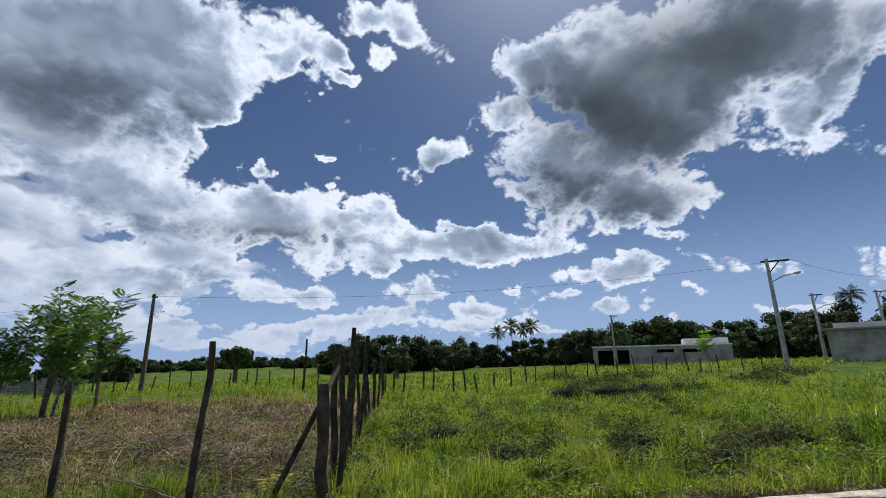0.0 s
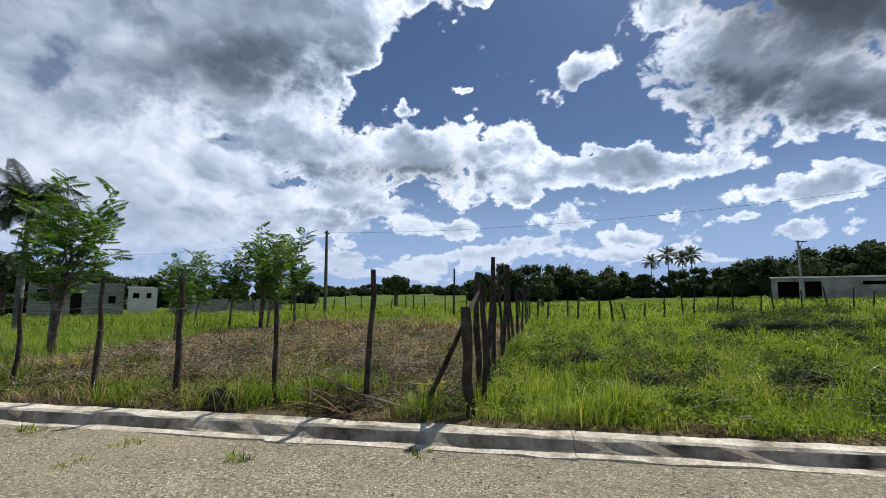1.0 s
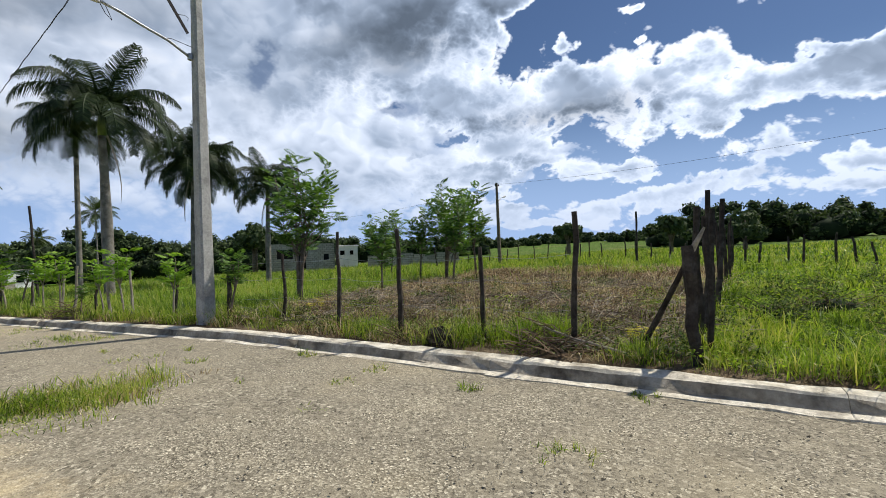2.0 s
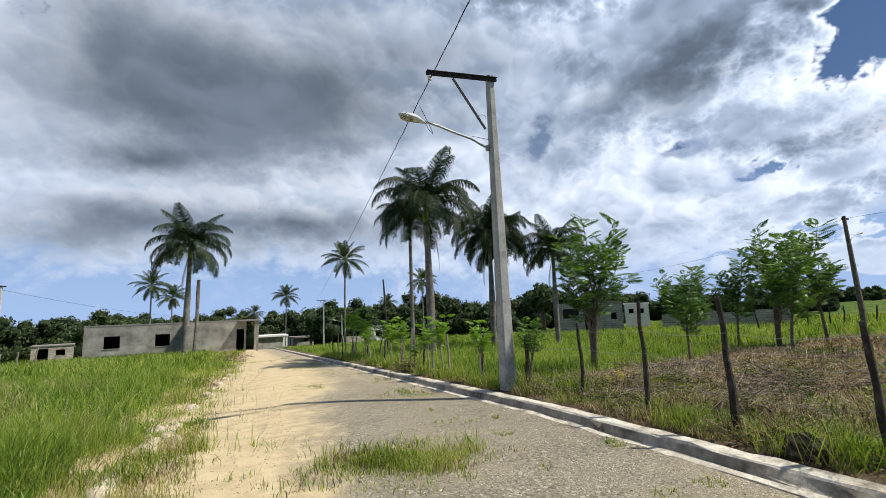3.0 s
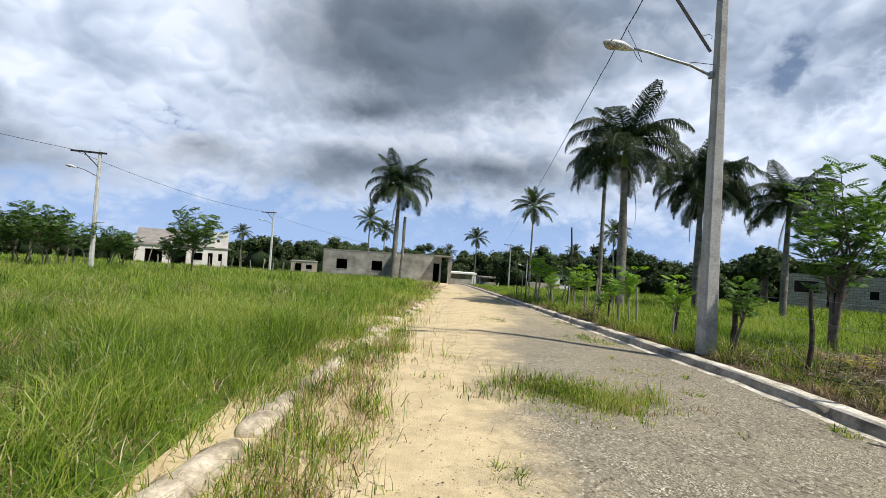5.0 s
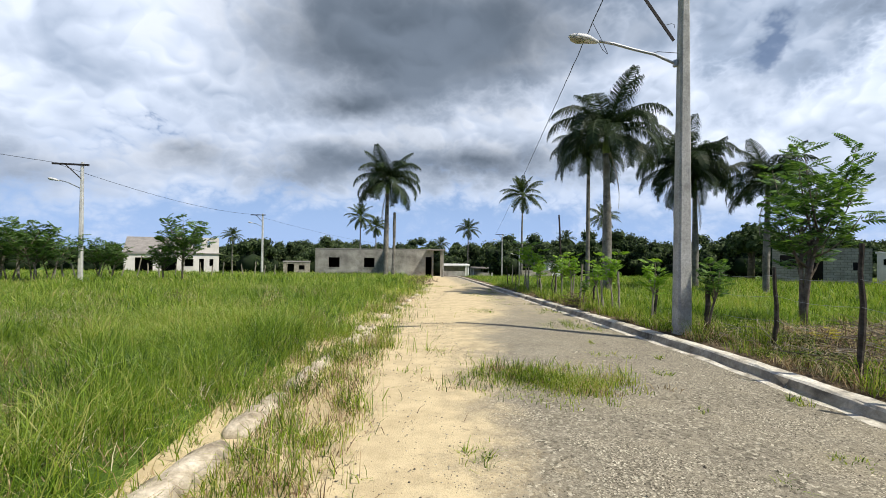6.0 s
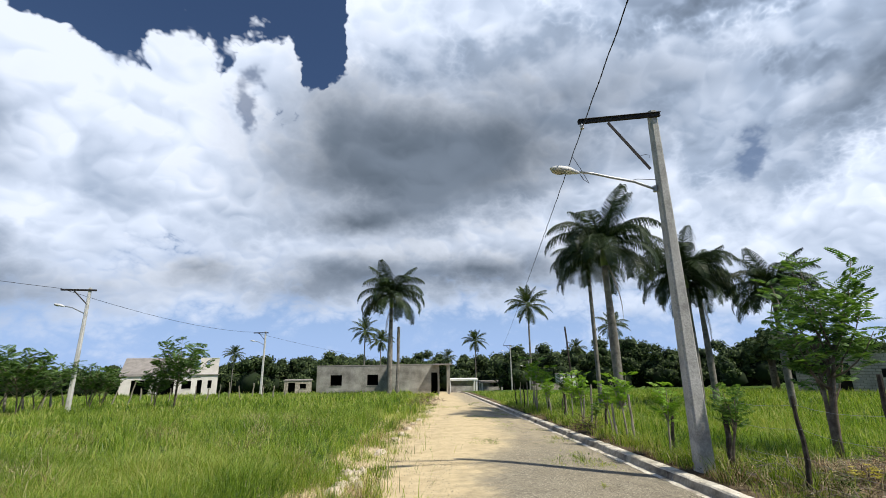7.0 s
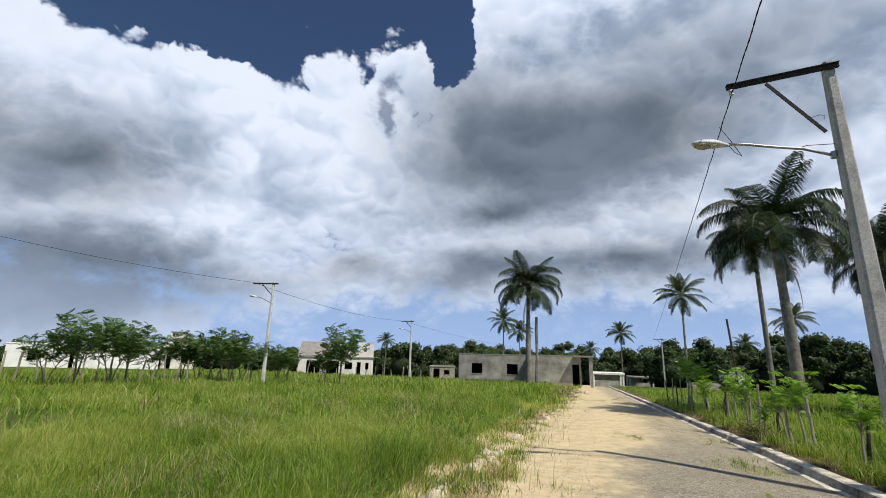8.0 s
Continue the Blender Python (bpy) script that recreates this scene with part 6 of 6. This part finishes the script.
    part("upper_block", box_bm((11.2, 1.5, 2.464, 16.3, 6, 3.25)), M["white"], lw, "white upper block")
    x, y = bearing(140.8, 50)
    gh = house("grey_house", x, y, -142, 9, 7, 2.6, [], "render_", "grey block house under a thin pale slab", slab=0.25)
    part("roof_parapet", box_bm((0.5, 0.5, 2.77, 8, 6, 3.2)), M["pink"], gh)


def left_kerb():
    """Broken, half-buried kerb on the field side."""
    ob = new("old_kerb")
    tagged(ob, "broken half-buried kerb of pale concrete lumps", "kerb", kind="structure")
    y = 0.4
    while y < 26:
        L = rng.uniform(0.7, 1.5) if y < 8 else rng.uniform(0.25, 0.7)
        half = [(-0.15, -0.14), (-0.13, 0.02), (-0.09, 0.055), (0.0, 0.066), (0.075, 0.05), (0.12, 0.0), (0.16, -0.14)]
        cuts, k = max(int(L / 0.07), 4), len(half)
        V, sink, tilt = [], rng.uniform(-0.035, 0.02), rng.normal(0, 0.03)
        for i in range(cuts):
            u = i / (cuts - 1)
            yy = y + L * u
            end = 1 - 0.45 * max(0, abs(2 * u - 1) - 0.75) / 0.25
            xc, zc = -1.38 + 0.075 * yy + 0.015 * math.sin(yy * 2.7), float(slope(yy)) + 0.03 + sink + tilt * (u - 0.5)
            V += [(xc + px * end + rng.normal(0, 0.009), yy + rng.normal(0, 0.012), zc + (pz * end if pz > 0 else pz) + rng.normal(0, 0.009)) for px, pz in half]
        F = [[i * k + j, i * k + j + 1, (i + 1) * k + j + 1, (i + 1) * k + j] for i in range(cuts - 1) for j in range(k - 1)]
        F += [list(range(k))[::-1], [(cuts - 1) * k + j for j in range(k)]]
        child("kerb_lump", mesh_of("kerb_lump", V, F, M["rubble"], True), ob)
        y += L + (rng.uniform(0.02, 0.25) if y < 6.5 else rng.uniform(0.5, 2.2))
    for k in range(14):
        x, y = rng.uniform(-1.0, -0.5), rng.uniform(7.2, 8.6)
        bm = bmesh.new()
        bmesh.ops.create_icosphere(bm, subdivisions=1, radius=rng.uniform(0.05, 0.13))
        for v in bm.verts:
            v.co *= rng.uniform(0.7, 1.25)
        me = bpy.data.meshes.new("rubble_stone")
        bm.to_mesh(me)
        me.materials.append(M["rubble"])
        st = new("rubble_stone", me)
        st.location = (x, y, float(slope(y)) + 0.06)
        tagged(st, "lump of broken pale concrete at the road edge", "rubble", "broken concrete at the road edge")


def yellow_plant(x, y, h):
    """A low shrub with yellow leaves."""
    ob = thing("yellow_shrub", x, y, float(land(x, y)), "small shrub with bright yellow leaves in the dry plot", "shrub", "yellow shrubs")
    P, D = [], []
    for i in range(9):
        a = i * 2.4
        e = np.array([math.cos(a) * h * 0.45, math.sin(a) * h * 0.45, h * rng.uniform(0.6, 1.0)])
        V, F = tube([(0, 0, -0.03), tuple(e * [0.4, 0.4, 0.6]), tuple(e)], [0.006, 0.005, 0.002], 4)
        child("twig", mesh_of("twig", V, F, M["bark"]), ob)
        for u in (0.6, 0.8, 1.0):
            P.append(e * u)
            D.append(np.array([math.cos(a + u), math.sin(a + u), 0.3]))
    child("leaves", leafy(np.array(P), np.array(D), 0.09, M["flower"], "leaves"), ob, "bright yellow leaves")


build_grass()
weed_clumps()
meadow_side = lambda x, y: (x > 4.75) & ~in_dry(x, y) & off_heaps(x, y)
ground_leaves(36000, rect(4.75, 12, -8, 0.4, 0.3, 60), (0.03, 0.07), 0.20, M["creeper"], "small green leaves of creeping plants over the meadow", meadow_side)
ground_leaves(16000, rect(10, 26, -16, 0.6, 0.6, 60), (0.06, 0.13), 0.28, M["creeper"], "green leaves of creeping plants over the meadow", meadow_side)
ground_leaves(5200, rect(5.3, 12, 0.2, 6.5, 0.33, 300), (0.03, 0.07), 0.16, M["creeper"], "green creeper leaves over the cut straw", lambda x, y: in_dry(x, y) & (x > 5.2))
ground_leaves(7000, rect(4.8, 6.4, -1, 9.5, 0.14, 40), (0.03, 0.06), 0.14, M["weed"], "dark weed leaves along the verge", lambda x, y: x > 4.76)
pebbles(46000, rect(0.5, 4.33, -3.0, 10), (0.004, 0.015), "gravel", "loose pale chippings on the road", M["stone"])
pebbles(1500, rect(0.8, 4.3, -2.5, 8), (0.014, 0.034), "gravel", "coarser stones lying on the road", M["stone"])
pebbles(3000, rect(-1.1, 1.0, 0.5, 10), (0.006, 0.028), "gravel", "small stones in the sand", M["stone"])
for hx, hy, hr in HEAPS[:9] + HEAPS[14:16]:
    brush_heap(hx, hy, hr * 0.8, 0.16 + 0.2 * hr, int(190 * hr), "tangle of dead stalks in a dark clump of meadow weeds")
for hx, hy, hr, hh in ((5.15, 13.6, 0.5, 0.5), (5.15, 1.25, 0.5, 0.34), (-0.2, 30.0, 1.2, 0.6), (0.1, 36.0, 1.5, 0.8), (5.2, 3.0, 0.35, 0.18), (6.1, 4.2, 0.5, 0.2), (7.6, 2.4, 0.6, 0.22), (9.2, 4.8, 0.7, 0.25), (6.6, 1.2, 0.5, 0.25)):
    brush_heap(hx, hy, hr, hh, int(150 * hr) + 40, "heap of dead brown twigs and cut brush")
in_plot = lambda x, y: in_dry(x, y) & (x > 5.1)
strewn_twigs(2400, rect(5.1, 14, -0.6, 8, 0.45, 25), (0.15, 0.7), M["palepost"], "pale cut sticks strewn over the cleared plot", in_plot)
strewn_twigs(2600, rect(5.1, 14, -0.6, 8, 0.5, 25), (0.15, 0.6), M["bark"], "brown cut stalks strewn over the cleared plot", in_plot)
strewn_twigs(260, rect(5.0, 10, -8, -0.4, 0.4, 20), (0.15, 0.5), M["palepost"], "dry sticks lying in the meadow weeds")
fences()
saplings()
palms()
woods()
field_tree(76.5, 48, 3.6, 3.2, "round dark tree standing alone beyond the plots", seed=21)
field_tree(37.5, 52, 6.0, 5.0, "dark leafy tree behind the palms", seed=22)
field_tree(121.5, 70, 5.8, 4.0, "dark tree rising over the low building", seed=23)
field_tree(88.0, 45, 4.2, 2.4, "shaggy vine-covered tree by the fence line", squash=1.5, seed=24, trunk=0.15)
field_tree(95.0, 55, 4.4, 3.6, "bushy dark tree at the end of the fence", squash=1.2, seed=25, trunk=0.15)
field_tree(-2.0, 100, 6.5, 9, "broad round tree behind the unfinished house", seed=26)
field_tree(-15.5, 88, 3.2, 3.5, "thin tree behind the far roofs", seed=27)
for _x, _y, _h in ((6.4, 6.3, 0.26), (5.75, 0.35, 0.24)):
    yellow_plant(_x, _y, _h)
buildings()
left_kerb()
